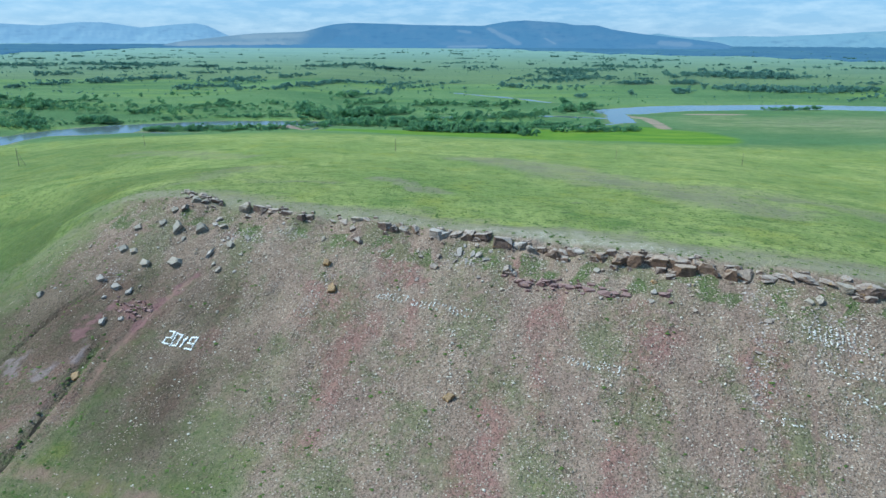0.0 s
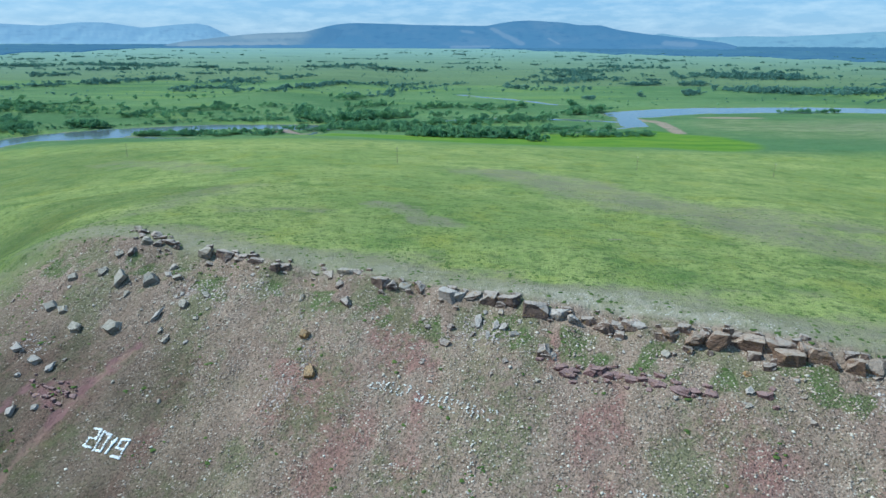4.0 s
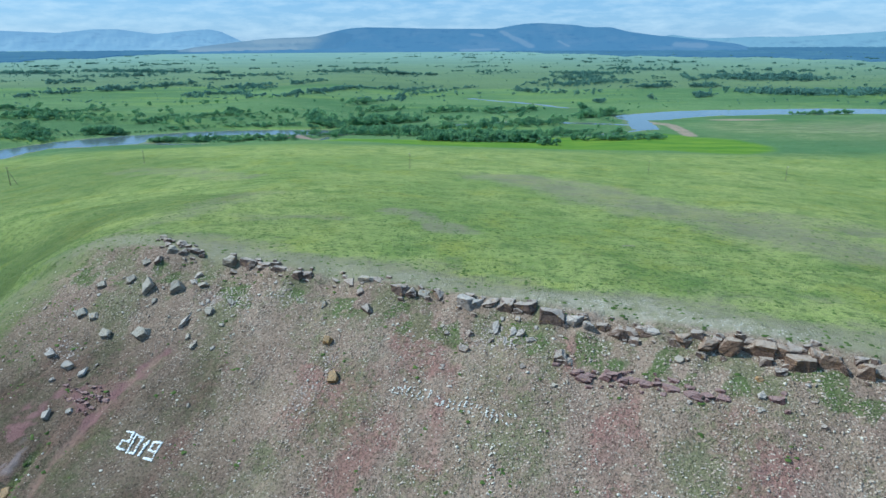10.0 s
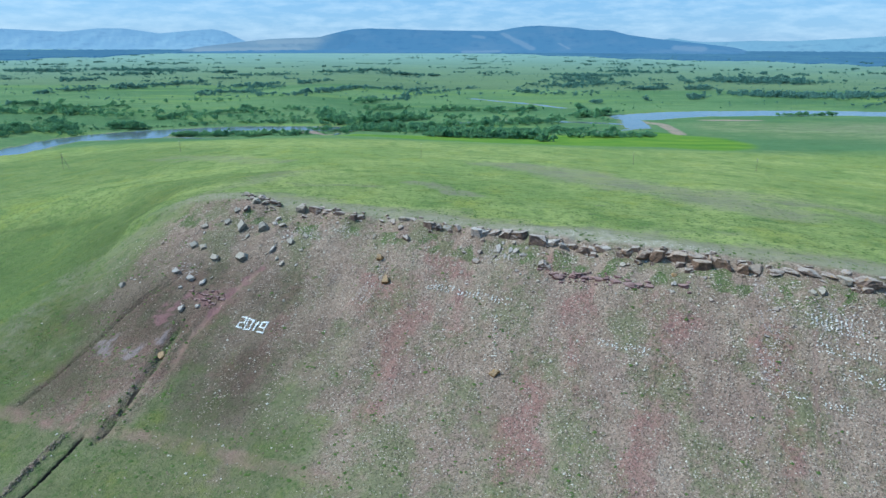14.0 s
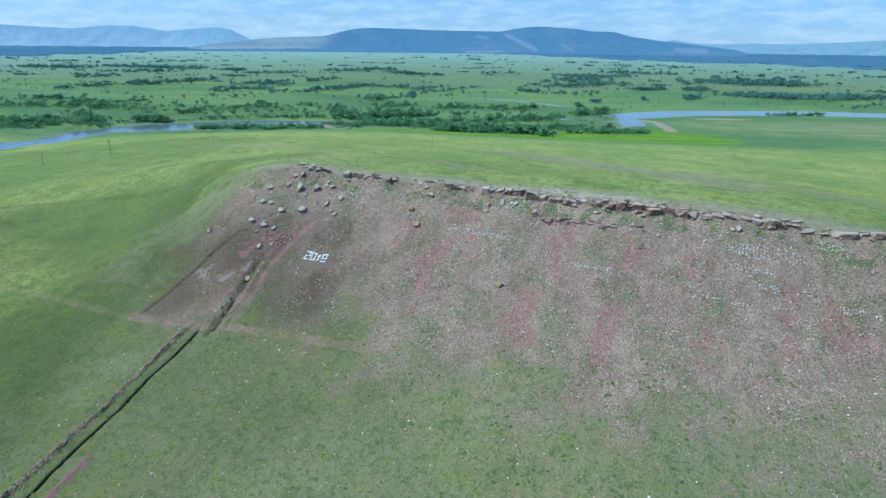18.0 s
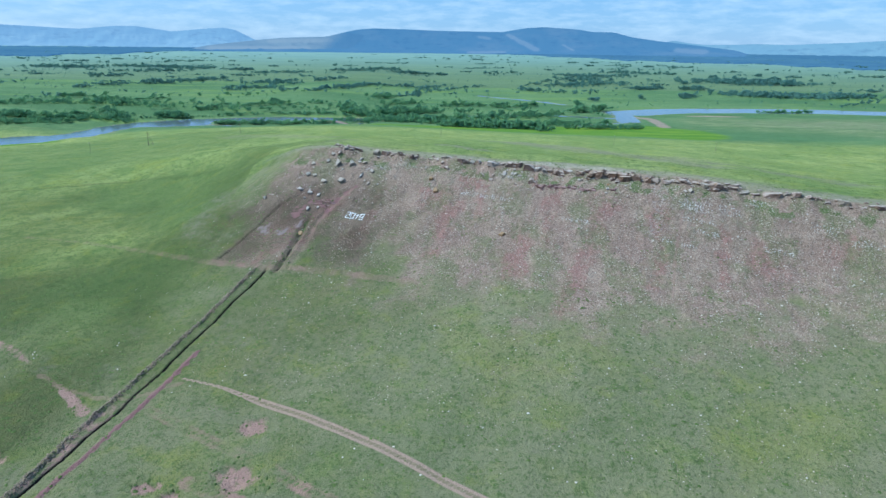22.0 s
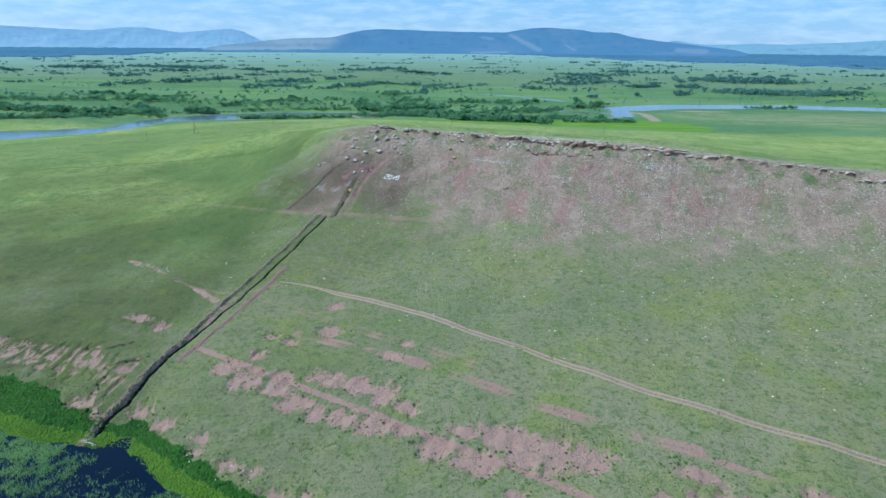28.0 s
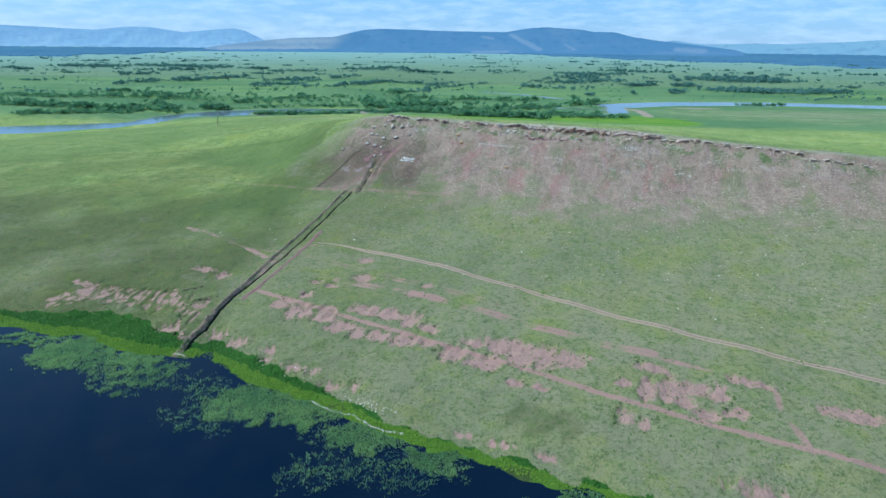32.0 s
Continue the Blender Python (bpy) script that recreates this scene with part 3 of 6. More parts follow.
# rain rills worn into the bank beside the ditch: x and y of the upper and the lower end
RILLS = [(-148, -1, -155, -11), (-141, -2, -146.5, -11), (-135.4, -5.6, -138, -12), (-129.6, -4, -131.4, -15.5), (-124, -4.7, -123.3, -19), (-118, -7, -119.7, -21), (-112.7, -10.6, -112, -21), (-117, -5.6, -123, -10),
         (-108, -23, -110.3, -28), (-103.4, -11.5, -108, -17), (-110, -10.5, -110.2, -19), (-127, -6, -127.5, -15), (-115, -10, -116, -19), (-121.5, -8, -121.5, -17), (-151, -7, -159, -13), (-144, -5, -150, -11)]
RIDGE_RED = [(-9.5, 26, 5, 3), (-17, 37, 6, 6), (30, 19, 7, 8), (38, 26, 5, 9), (40, 8, 6, 6), (84, 17, 4, 9), (100, 16, 3.5, 6), (-22, 50, 10, 5), (60, 6, 3, 4), (10, 40, 4, 10), (130, 22, 8, 9), (-20.6, 40, 5, 4), (68, 14, 3, 10), (64, 40, 4, 18), (-24, 46, 12, 9), (150, 14, 5, 8)]
# reddish runs of soil down the stony slope: half width, then u and s
RED_RUNS = [(3.4, [(81.8, 11), (84, 22), (82.5, 36), (81, 58)]), (2.4, [(86, 14), (86.5, 30)]), (2.2, [(102, 12), (99.5, 17), (103, 28), (102, 40)]), (3.2, [(25, 15), (33, 21), (38, 32), (39, 44)]), (2.6, [(35, 3), (44, 12), (47, 24)]), (2, [(68, 13), (70, 30)]), (2, [(118, 14), (119, 34)]), (2.4, [(10, 18), (13, 40)])]
ASH = [(-22, 41, 4.5, 4.5), (-15, 41, 3.5, 4), (-12, 36, 2, 4)]


rillr = random.Random(31)
for k in range(95):
    ax = rillr.uniform(-160, -103)
    ay = float(np.interp(ax, (-160, -148, -130, -115, -103), (-6, 0, -3, -7, -13))) - rillr.uniform(0, 9)
    run = rillr.uniform(2.5, 7)
    RILLS.append((ax, ay, ax - run * float(np.interp(ax, (-155, -120, -105), (0.7, 0.05, 0.25))), ay - run))


def rounded(pts, times=2):
    """The line with its corners cut."""
    for _ in range(times):
        mid = [(a[0] * k + b[0] * (1 - k), a[1] * k + b[1] * (1 - k)) for a, b in zip(pts, pts[1:]) for k in (0.75, 0.25)]
        pts = [pts[0]] + mid + [pts[-1]]
    return pts


UPPER_TRACK, LOWER_TRACK, SPUR, FOOTPATH, RED_PATH = rounded(UPPER_TRACK), rounded(LOWER_TRACK), rounded(SPUR), rounded(FOOTPATH), rounded(RED_PATH)


def blobs(u, s, spots):
    out = np.full(np.shape(u), -1.0)
    for a, b, ru, rs in spots:
        out = np.maximum(out, 1 - np.hypot((u - a) / ru, (s - b) / rs))
    return out


def rills(x, y):
    """How deep in a rain rill: 1 along its middle, 0 outside."""
    out = np.zeros(np.shape(x))
    for ax, ay, bx, by in RILLS:
        d, _, run = toline(x, y, [(ax, ay), (bx, by)])
        half = 0.35 + 0.85 * np.sin(np.clip(run / math.hypot(bx - ax, by - ay), 0.05, 0.95) * 3.1416)
        out = np.maximum(out, smooth(1.0, 0.25, d / half))
    return out


def ditch_lines(run):
    """Where the spoil bank and the cut lie beside the ditch's line."""
    k = smooth(30, 65, run)
    return 1.1 + 0.6 * k, -0.5 - 1.5 * k + 0.25 * wavy(run, 0 * run, 12, 58)


def ground(x, y):
    """Height of the ground with its small relief."""
    x, y = np.asarray(x, float), np.asarray(y, float)
    u, s = us(x, y)
    z = hill(x, y)
    land = smooth(188, 170, s) * smooth(560, 420, y)
    z = z + land * (0.3 * wavy(x, y, 55, 7) + 0.05 * wavy(x, y, 11, 8))
    stony = smooth(-2, 4, s) * smooth(60, 25, s) * smooth(-95, -60, x)
    z = z + stony * (0.12 * wavy(u, s, 4, 9) + 0.12 * wavy(u, s, 19, 10))
    d, side, run = toline(x, y, DITCH)
    here = smooth(0, 3, run) * smooth(0, 3, 125 - run) * (d < 9)
    berm, cut = ditch_lines(run)
    z = z + here * (0.4 * np.exp(-((side - berm) / 0.7) ** 2) * (1 + 0.35 * wavy(run, 0 * run, 9, 12) + 0.5 * wavy(run, side, 2.6, 63)) - 0.35 * smooth(berm, cut, side) * smooth(cut - 0.8, cut, side) - 1.1 * np.exp(-((side - cut) / 0.38) ** 2) * (1 - 0.5 * smooth(0.35, 0.6, wavy(run, 0 * run, 24, 15))))
    d = toline(x, y, REDLINE)[0]
    z = z + 0.25 * np.exp(-(d / 0.5) ** 2)
    d = toline(x, y, GULLY)[0]
    z = z - 1.1 * np.exp(-(d / 0.9) ** 2)
    d = toline(x, y, RED_PATH)[0]
    z = z - 0.35 * np.exp(-(d / 1.1) ** 2)
    d = toline(x, y, GULLY_SIDE)[0]
    z = z - 0.6 * np.exp(-(d / 0.45) ** 2)
    d = toline(x, y, LOWER_TRACK)[0]
    z = z - 0.15 * np.exp(-(d / 1.4) ** 2)
    worn = np.where((s > 105) & (s < 190), np.maximum(blobs(u, s, CLAY), blobs(u, s, WORN)), -1)
    z = z - 0.55 * smooth(0.0, 0.4, worn + 0.25 * wavy(u, s / 2, 5, 14)) * (1 + 0.5 * wavy(u, s / 2.5, 3.5, 16))
    z = np.where((x < -100) & (y < 10) & (y > -35), z - 0.7 * rills(x, y), z)
    wet = river(x, y)
    z = np.where(y > 300, np.where(wet < 60, z * smooth(-2, 26, wet) + (1 - smooth(-2, 26, wet)) * np.clip(0.35 + wet * 0.06, -1.2, 0.8), z), z)
    return z


def masks(x, y):
    u, s = us(x, y)
    m = {}
    wob = 8 * wavy(x, y, 30, 31)
    m["back"] = smooth(6, -6, s) + (1 - smooth(-120, -72, x)) * smooth(150, 60, s)
    m["plain"] = smooth(470, 560, y)
    edge = np.interp(s, (-5, 1, 5, 12, 22, 52, 62, 90), (-62, -69, -77, -84, -88, -88, -78, -70))
    spur = smooth(-14, 7, x - edge + 0.7 * wob)
    m["scree"] = (smooth(-3, 0.5, s) * (1.0 - 0.22 * smooth(30, 10, u) * smooth(18, 40, s) - 0.9 * smooth(24, 95, s + wob + 25 * smooth(100, 180, u)) - 0.25 * smooth(0.1, 0.8, wavy(u, s, 30, 45)))) * spur
    tri = smooth(-32, -24, u + 0.25 * (s - 40)) * smooth(3, -5, u) * smooth(14, 24, s) * smooth(64, 54, s + 2 * wavy(x, y, 12, 76))
    m["scree"] = np.maximum(m["scree"], 0.8 * tri)
    runs = np.maximum.reduce([smooth(1.25, 0.35, toline(u + 0.8 * wavy(x, y, 7, 33), s, line)[0] / half) for half, line in RED_RUNS]) * (0.75 + 0.35 * wavy(x, y, 9, 43))
    m["red"] = np.clip(np.maximum(blobs(u + 2 * wavy(x, y, 9, 33), s, RIDGE_RED) + 0.25, 1.0 * runs) + 0.16 * wavy(u - 0.15 * s, s / 6, 16, 32) * smooth(70, 20, s), 0, 1) - 0.1
    m["red"] = np.maximum(m["red"], tri * (0.62 + 0.35 * wavy(u + 0.4 * s, s / 3, 7, 77)))
    m["ash"] = np.clip(blobs(u + 0.8 * wavy(x, y, 6, 69), s, ASH) * 1.3 + 0.1, 0, 1) * (0.55 + 0.4 * wavy(x, y, 3, 70))
    m["green"] = wavy(u, s, 18, 34) + 1.6 * smooth(0.5, 2.5, s) * smooth(9, 4, s) * smooth(-0.3, 0.5, wavy(u, s, 8, 48)) - 0.4 + 0.9 * smooth(30, 70, s)
    # darker green grass on the left flank and the slope behind it
    m["dark_green"] = np.clip(1.3 * blobs(x, y, [(-112, 150, 38, 40), (-150, 175, 40, 30), (-108, 62, 45, 42), (-95, 205, 40, 25), (-270, 330, 150, 150), (-330, 230, 130, 90)]) + 0.3, 0, 1) * (1 - spur)
    # darker grass and soil: left side, gully, spots and the footpath
    m["darker"] = np.clip(smooth(-8, -62, x + 10 * wavy(x, y, 40, 52)) * smooth(230, 150, y) * (0.96 + 0.35 * wavy(x, y, 60, 53)), 0, 1)
    m["darker"] = m["darker"] * np.where(x > -98, 0.12 + 0.88 * smooth(4, 34, s), 1) * (1 - 0.4 * smooth(-95, -140, x) * smooth(70, 120, y)) * (1 - 0.6 * smooth(50, 0, y) * smooth(-104, -92, x)) * (1 - 0.42 * smooth(-104, -90, x) * smooth(46, 62, s))
    m["darker"] = np.maximum(m["darker"], 0.55 * smooth(0.0, 0.6, blobs(u, s, [DARK_SPOT]) + 0.25 * wavy(x, y, 7, 61)))
    m["darker"] = np.maximum(m["darker"], 0.8 * smooth(0.0, 0.5, blobs(u, s, [(6, 23, 9, 9), (-12, 21, 9, 6), (-4, 34, 8, 6)]) + 0.2 * wavy(x, y, 5, 78)))
    m["darker"] = np.maximum(m["darker"], 0.75 * smooth(2.2, 0.5, toline(x, y, FOOTPATH)[0]))
    m["herb"] = smooth(0.5, 2.5, s) * smooth(11, 5, s) * smooth(0.05, 0.6, wavy(u, s, 9, 48)) * spur + 0.55 * smooth(1.6, 0.6, toline(x, y, GULLY)[0])
    m["rim"] = smooth(-10, -2.5, s + wob * 0.4) * smooth(1.5, 0, s) * smooth(-90, -60, x) * (0.45 + 1.1 * smooth(44, 54, u) * smooth(96, 84, u) + 0.4 * smooth(26, 32, u) * smooth(42, 36, u))
    m["dry"] = np.maximum(smooth(-22 - wob, -3, s) * smooth(1, -1, s) * smooth(-110, -60, x),
                          np.maximum.reduce([k * smooth(half, half * 0.3, toline(x, y, line)[0] + 3 * wavy(x, y, 18, 35)) for half, k, line in STREAKS]))
    m["dry"] = np.maximum(m["dry"], 0.55 * smooth(-34, -4, x - edge + wob) * (1 - spur) * smooth(-14, -4, s) * smooth(60, 40, s))
    m["dry"] = np.where(y > 560, 0, np.maximum(m["dry"], 0.3 * (m["back"] < 0.5) * smooth(0.1, 0.9, wavy(x, y * 1.6, 40, 36))))
    m["dry"] = np.maximum(m["dry"], np.where((y > 540) & (x > 150), 0.4 * np.clip(1.4 * blobs(x, y, [(470, 690, 290, 95)]), 0, 1), 0))
    out = s * 190 / np.interp(x, *SHORE)
    shore = smooth(-1.5, 1.5, out - 190 + np.interp(x, (-172, -150, -135, -120, -100, -92, -80, -64, -46, -37, 10), (6, 11, 13, 14, 7.5, 9, 9, 7, 5, 3, 3)) + 1.3 * wavy(x, y, 12, 37)) * (y < 100) * smooth(-185, -170, x)
    meadow = blobs(x, y, [(120, 585, 110, 50), (60, 555, 150, 28), (215, 575, 60, 60), (190, 620, 40, 40), (-100, 575, 160, 18), (-440, 450, 70, 40)]) * 1.3 + 0.25
    m["lush"] = shore
    m["pale"] = np.where((y > 480) & (x > 100), np.clip(1.3 * blobs(x, y, [(520, 660, 340, 150), (330, 700, 110, 90)]), 0, 1), 0)
    m["lime"] = smooth(-0.8, 0.8, out - 190 + np.interp(x, (-150, -120, -100, -80, -60, -30), (4.0, 4.5, 4, 4.6, 4.5, 3)) + 0.7 * wavy(x, y, 14, 55))
    m["meadow"] = np.where(y > 380, np.clip(meadow, 0, 1), 0)
    streak = 0.9 * wavy(u, s / 3.5, 7, 38)
    slant = wavy(u - 0.5 * s, s / 5, 3.2, 39)
    clay, worn = blobs(u + 0.7 * wavy(x, y, 5, 71), s + 0.5 * wavy(x, y, 4, 72), CLAY), blobs(u + 0.7 * wavy(x, y, 4, 73), s, WORN)
    m["bare"] = np.maximum(np.clip(clay * 1.2 + 0.3 + 0.16 * streak, -0.5, 1), np.clip(worn * 0.9 + 0.12 + 0.3 * slant, -0.5, 1) * (worn > -0.2))
    m["bare"] = np.maximum(m["bare"], rills(x, y) * (0.62 + 0.3 * wavy(x, y, 5, 74)))
    m["bare"] = np.maximum(m["bare"], (0.55 + 0.2 * wavy(x, y, 9, 100)) * smooth(1.5, 0.4, toline(x, y, STRIP)[0] + 0.08 * wob))
    side = toline(x, y, DITCH)
    berm, cut = ditch_lines(side[2])
    m["bare"] = np.maximum(m["bare"], 0.5 * smooth(0.9, 0.4, np.abs(side[1] - berm) - 0.4 * smooth(65, 40, side[2])) * (side[0] < 6) * (0.85 + 0.3 * wavy(x, y, 10, 50)), 0.6 * smooth(0.8, 0.3, np.abs(side[1] - cut + 1.3)) * (side[0] < 6) * smooth(90, 60, side[2]) * (0.85 + 0.5 * wavy(x, y, 16, 56)) + 0.25 * smooth(7, 2, side[0]) * wavy(x, y, 8, 40))
    m["bare"] = np.maximum(m["bare"], (0.55 + 0.25 * wavy(x, y, 3, 64)) * smooth(cut - 0.3, cut + 0.3, side[1]) * smooth(berm + 0.8, berm, side[1]) * (side[0] < 6) * smooth(85, 55, side[2]))
    d = toline(x, y, UPPER_TRACK)
    m["gauge"] = np.where(d[2] < 0.4, 6, np.minimum(d[0] * (1 + 2 * smooth(26, 4, d[2])), 6))
    m["brick"] = np.maximum(0.8 * smooth(1.1, 0.4, toline(x, y, REDLINE)[0] + 0.25 * wavy(x, y, 3, 65)), (0.42 + 0.3 * wavy(x, y, 4, 59)) * np.maximum(0.9 * smooth(3.4, 0.8, toline(x, y, RED_PATH[:14])[0] + 0.6 * wavy(x, y, 5, 67)), np.clip(2.2 * blobs(u + 0.6 * wavy(x, y, 4, 68), s, [(-9.5, 26, 6, 4), (-15, 31, 4, 5)]), 0, 1)))
    low = smooth(1.25, 0.5, toline(x, y, LOWER_TRACK)[0] + 0.15 * wavy(x, y, 6, 60))
    spurt = 0.75 * smooth(1.5, 0.6, toline(x, y, SPUR)[0]) * (0.75 + 0.4 * wavy(x, y, 14, 42))
    faint = 0.68 * smooth(1.3, 0.5, np.abs(toline(x, y, FAINT_TRACK)[0] - 1.0)) * (0.85 + 0.4 * wavy(x, y, 18, 57))
    faint = np.maximum(faint, 0.5 * smooth(1.2, 0.4, np.abs(toline(x, y, OLD_TRACK)[0] - 0.9)) * (0.85 + 0.4 * wavy(x, y, 18, 62)))
    faint = np.maximum(faint, 0.5 * smooth(1.5, 0.4, toline(x, y, CROSSING)[0] + 0.3 * wavy(x, y, 5, 66)))
    foot = (0.34 + 0.2 * smooth(48, 34, s)) * smooth(1.5, 0.5, toline(x, y, RED_PATH)[0] + 0.3 * wavy(x, y, 5, 41))
    contour = (0.47 - 0.05 * smooth(-85, -110, x)) * smooth(3.0, 0.8, toline(x, y, CONTOUR_PATH)[0]) + 0.04 * wavy(x, y, 12, 46)
    worn = 0.5 * smooth(1.0, 0.3, toline(x, y, SLOPE_PATH)[0] + 0.2 * wavy(x, y, 6, 47))
    m["path"] = np.maximum.reduce([low, spurt, faint, foot, contour, worn])
    wet = river(x, y)
    beach = 0.6 * smooth(14, 4, toline(x, y, [(221, 752), (232, 722), (229, 676), (224, 640)])[0]) + np.maximum(blobs(x, y, [(-158, 622, 26, 14), (330, 770, 60, 10)]), 0) * 1.5
    m["sand"] = np.where(y > 400, np.maximum(np.clip(beach, 0, 1), 0.4 * smooth(4, 1, wet)), 0)
    # shade in the ditch cut, painted along its line
    m["mud_shade"] = (d[0] * 0) + smooth(0.75, 0.3, np.abs(side[1] - cut)) * (side[0] < 4) * 1.0 * smooth(0, 4, side[2]) * smooth(125, 122, side[2])
    # shade in the gullies painted too; shore mud and washouts follow
    m["mud_shade"] = np.maximum.reduce([m["mud_shade"], 0.5 * smooth(0.9, 0.2, toline(x, y, GULLY)[0]) * (1 + 0.6 * wavy(x, y, 6, 75)), 0.5 * smooth(0.55, 0.15, toline(x, y, GULLY_SIDE)[0])])
    m["mud_shade"] = np.maximum(m["mud_shade"], np.where(y < 0, 0.5 * smooth(0, 0.4, blobs(x, y, [(-50.5, -68.5, 4.5, 3), (-8, -91.5, 8, 4), (-100, -44, 4, 3)])), 0))
    washout = np.minimum(toline(x, y, [(-110.8, -16), (-106, -13.6), (-101.6, -12)])[0], toline(x, y, [(-115, -8.6), (-112.3, -7), (-109, -5.2)])[0])
    m["mud_shade"] = np.maximum(m["mud_shade"], 0.6 * smooth(1.0, 0.3, washout + 0.4 * wavy(x, y, 3, 101)))
    return m


def spread(parts):
    """Grid lines: (from, to, spacing) stretches, end to end."""
    out = []
    for a, b, d in parts:
        out.append(np.arange(a, b, d))
    return np.concatenate(out + [[parts[-1][1]]])


def grow(a, b, first, rate):
    out = [a]
    while out[-1] < b:
        out.append(out[-1] + first)
        first *= rate
    return np.array(out[1:])


gx = spread([(-720, -300, 5), (-300, -150, 2), (-150, -107, 0.7), (-107, -70, 0.35), (-70, 130, 0.7), (130, 300, 2), (300, 720, 5)])
gx = np.concatenate([-grow(720, 5200, 7, 1.09)[::-1], gx, grow(720, 5200, 7, 1.09)])
gy = spread([(-420, -110, 6), (-110, 150, 0.7), (150, 350, 2), (350, 900, 3)])
gy = np.concatenate([-grow(420, 3000, 12, 1.25)[::-1], gy, grow(900, 4900, 4, 1.045)])
X, Y = np.meshgrid(gx, gy)
X, Y = X.ravel(), Y.ravel()
Z = ground(X, Y)
CUT = int(np.searchsorted(gy, 1300))     # the far plain begins at this row


def sheet(name, xs, ys, zs, nx, ny, material):
    """A grid mesh from flat arrays of places."""
    me = bpy.data.meshes.new(name)
    me.vertices.add(nx * ny)
    me.vertices.foreach_set("co", np.stack([xs, ys, zs], 1).astype(np.float32).ravel())
    i = (np.arange(ny - 1)[:, None] * nx + np.arange(nx - 1)[None]).ravel()
    quads = np.stack([i, i + 1, i + nx + 1, i + nx], 1).astype(np.int32)
    me.loops.add(quads.size)
    me.loops.foreach_set("vertex_index", quads.ravel())
    me.polygons.add(len(quads))
    me.polygons.foreach_set("loop_start", np.arange(0, quads.size, 4, dtype=np.int32))
    me.polygons.foreach_set("use_smooth", np.ones(len(quads), bool))
    me.update(calc_edges=True)
    me.materials.append(material)
    return new(name, me)


ends = (0, (CUT + 1) * len(gx)), (CUT * len(gx), len(X))
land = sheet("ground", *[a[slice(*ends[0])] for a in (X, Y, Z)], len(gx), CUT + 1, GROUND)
tagged(land, "grassy hill with a stony red slope above a wide green river plain", "ground", kind="structure")
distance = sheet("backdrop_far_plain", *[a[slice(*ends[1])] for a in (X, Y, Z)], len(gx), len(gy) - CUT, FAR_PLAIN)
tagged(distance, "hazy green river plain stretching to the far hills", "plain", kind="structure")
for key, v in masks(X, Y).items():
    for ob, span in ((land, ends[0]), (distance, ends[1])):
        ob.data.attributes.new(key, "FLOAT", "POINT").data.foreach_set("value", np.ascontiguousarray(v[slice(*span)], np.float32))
del X, Y, Z

lake = sheet("lake", *[a.ravel() for a in np.meshgrid(np.linspace(-900, 300, 30), np.linspace(-1500, 10, 30))], np.full(900, 0.0), 30, 30, LAKE)
tagged(lake, "dark blue lake with a smooth surface below the slope", "water", kind="structure")
stream = sheet("river", *[a.ravel() for a in np.meshgrid(np.linspace(-900, 1300, 30), np.linspace(300, 1150, 30))], np.full(900, 0.12), 30, 30, RIVER)
tagged(stream, "pale blue winding river across the plain", "water", kind="structure")


# ---------------------------------------------------------------- far hills
def far_range(name, skyline, away, deep, foot, material, label, seed, rough=1.0, sun_patches=()):
    """A range of hills: skyline is (degrees right of ahead, degrees above level); it falls towards the viewer over deep metres down to foot."""
    a = np.array(skyline, float)
    az = np.linspace(a[0, 0], a[-1, 0], 260)
    el = np.interp(az, a[:, 0], a[:, 1])
    k = np.hanning(7)
    el = np.convolve(np.pad(el, 3, mode="edge"), k / k.sum(), "valid")
    rows = np.linspace(0, 1, 26)
    A, Q = np.meshgrid(az, rows)
    E = np.meshgrid(el, rows)[0]
    dist = away - deep * Q
    top = 86 + away * np.tan(np.radians(E))
    fall = (1 - Q) ** 1.7
    gully = 1 + rough * 0.07 * wavy(A * 60, Q * 120, 70, seed) * np.sin(np.pi * np.clip(Q, 0, 1))
    zz = foot + (top - foot) * np.clip(fall * gully, 0, 1.05)
    zz[-1] = foot - 40
    ob = sheet(name, (-5 + dist * np.sin(np.radians(A))).ravel(), (dist * np.cos(np.radians(A))).ravel(), zz.ravel(), 260, 26, material)
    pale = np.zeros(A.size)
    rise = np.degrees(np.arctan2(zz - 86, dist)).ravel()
    # mask of the painted patches of sunlight
    for az0, el0, az1, el1, half in sun_patches:
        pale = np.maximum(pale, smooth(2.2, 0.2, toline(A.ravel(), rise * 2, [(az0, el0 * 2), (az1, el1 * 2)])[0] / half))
    ob.data.attributes.new("sun_patch", "FLOAT", "POINT").data.foreach_set("value", pale.astype(np.float32))
    ob.data.attributes.new("along", "FLOAT", "POINT").data.foreach_set("value", smooth(-14.5, -9.8, A.ravel() - 0.8 * rise).astype(np.float32))
    return tagged(ob, label, "hills", kind="structure")


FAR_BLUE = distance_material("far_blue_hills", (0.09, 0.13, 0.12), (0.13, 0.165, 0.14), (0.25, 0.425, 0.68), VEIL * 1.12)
# dark colour is the cloud shade over the mountain, painted in
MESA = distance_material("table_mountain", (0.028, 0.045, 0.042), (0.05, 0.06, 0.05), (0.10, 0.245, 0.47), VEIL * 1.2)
# sunlit part of the mountain, its light painted as a paler colour
SUNLIT_RIDGE = distance_material("grassy_ridge", (0.05, 0.062, 0.055), (0.08, 0.09, 0.075), (0.20, 0.325, 0.49), VEIL * 1.14, ((0.03, 0.045, 0.042), (0.105, 0.25, 0.475)))
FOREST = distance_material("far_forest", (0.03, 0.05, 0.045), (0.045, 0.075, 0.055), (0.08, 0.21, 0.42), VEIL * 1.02)
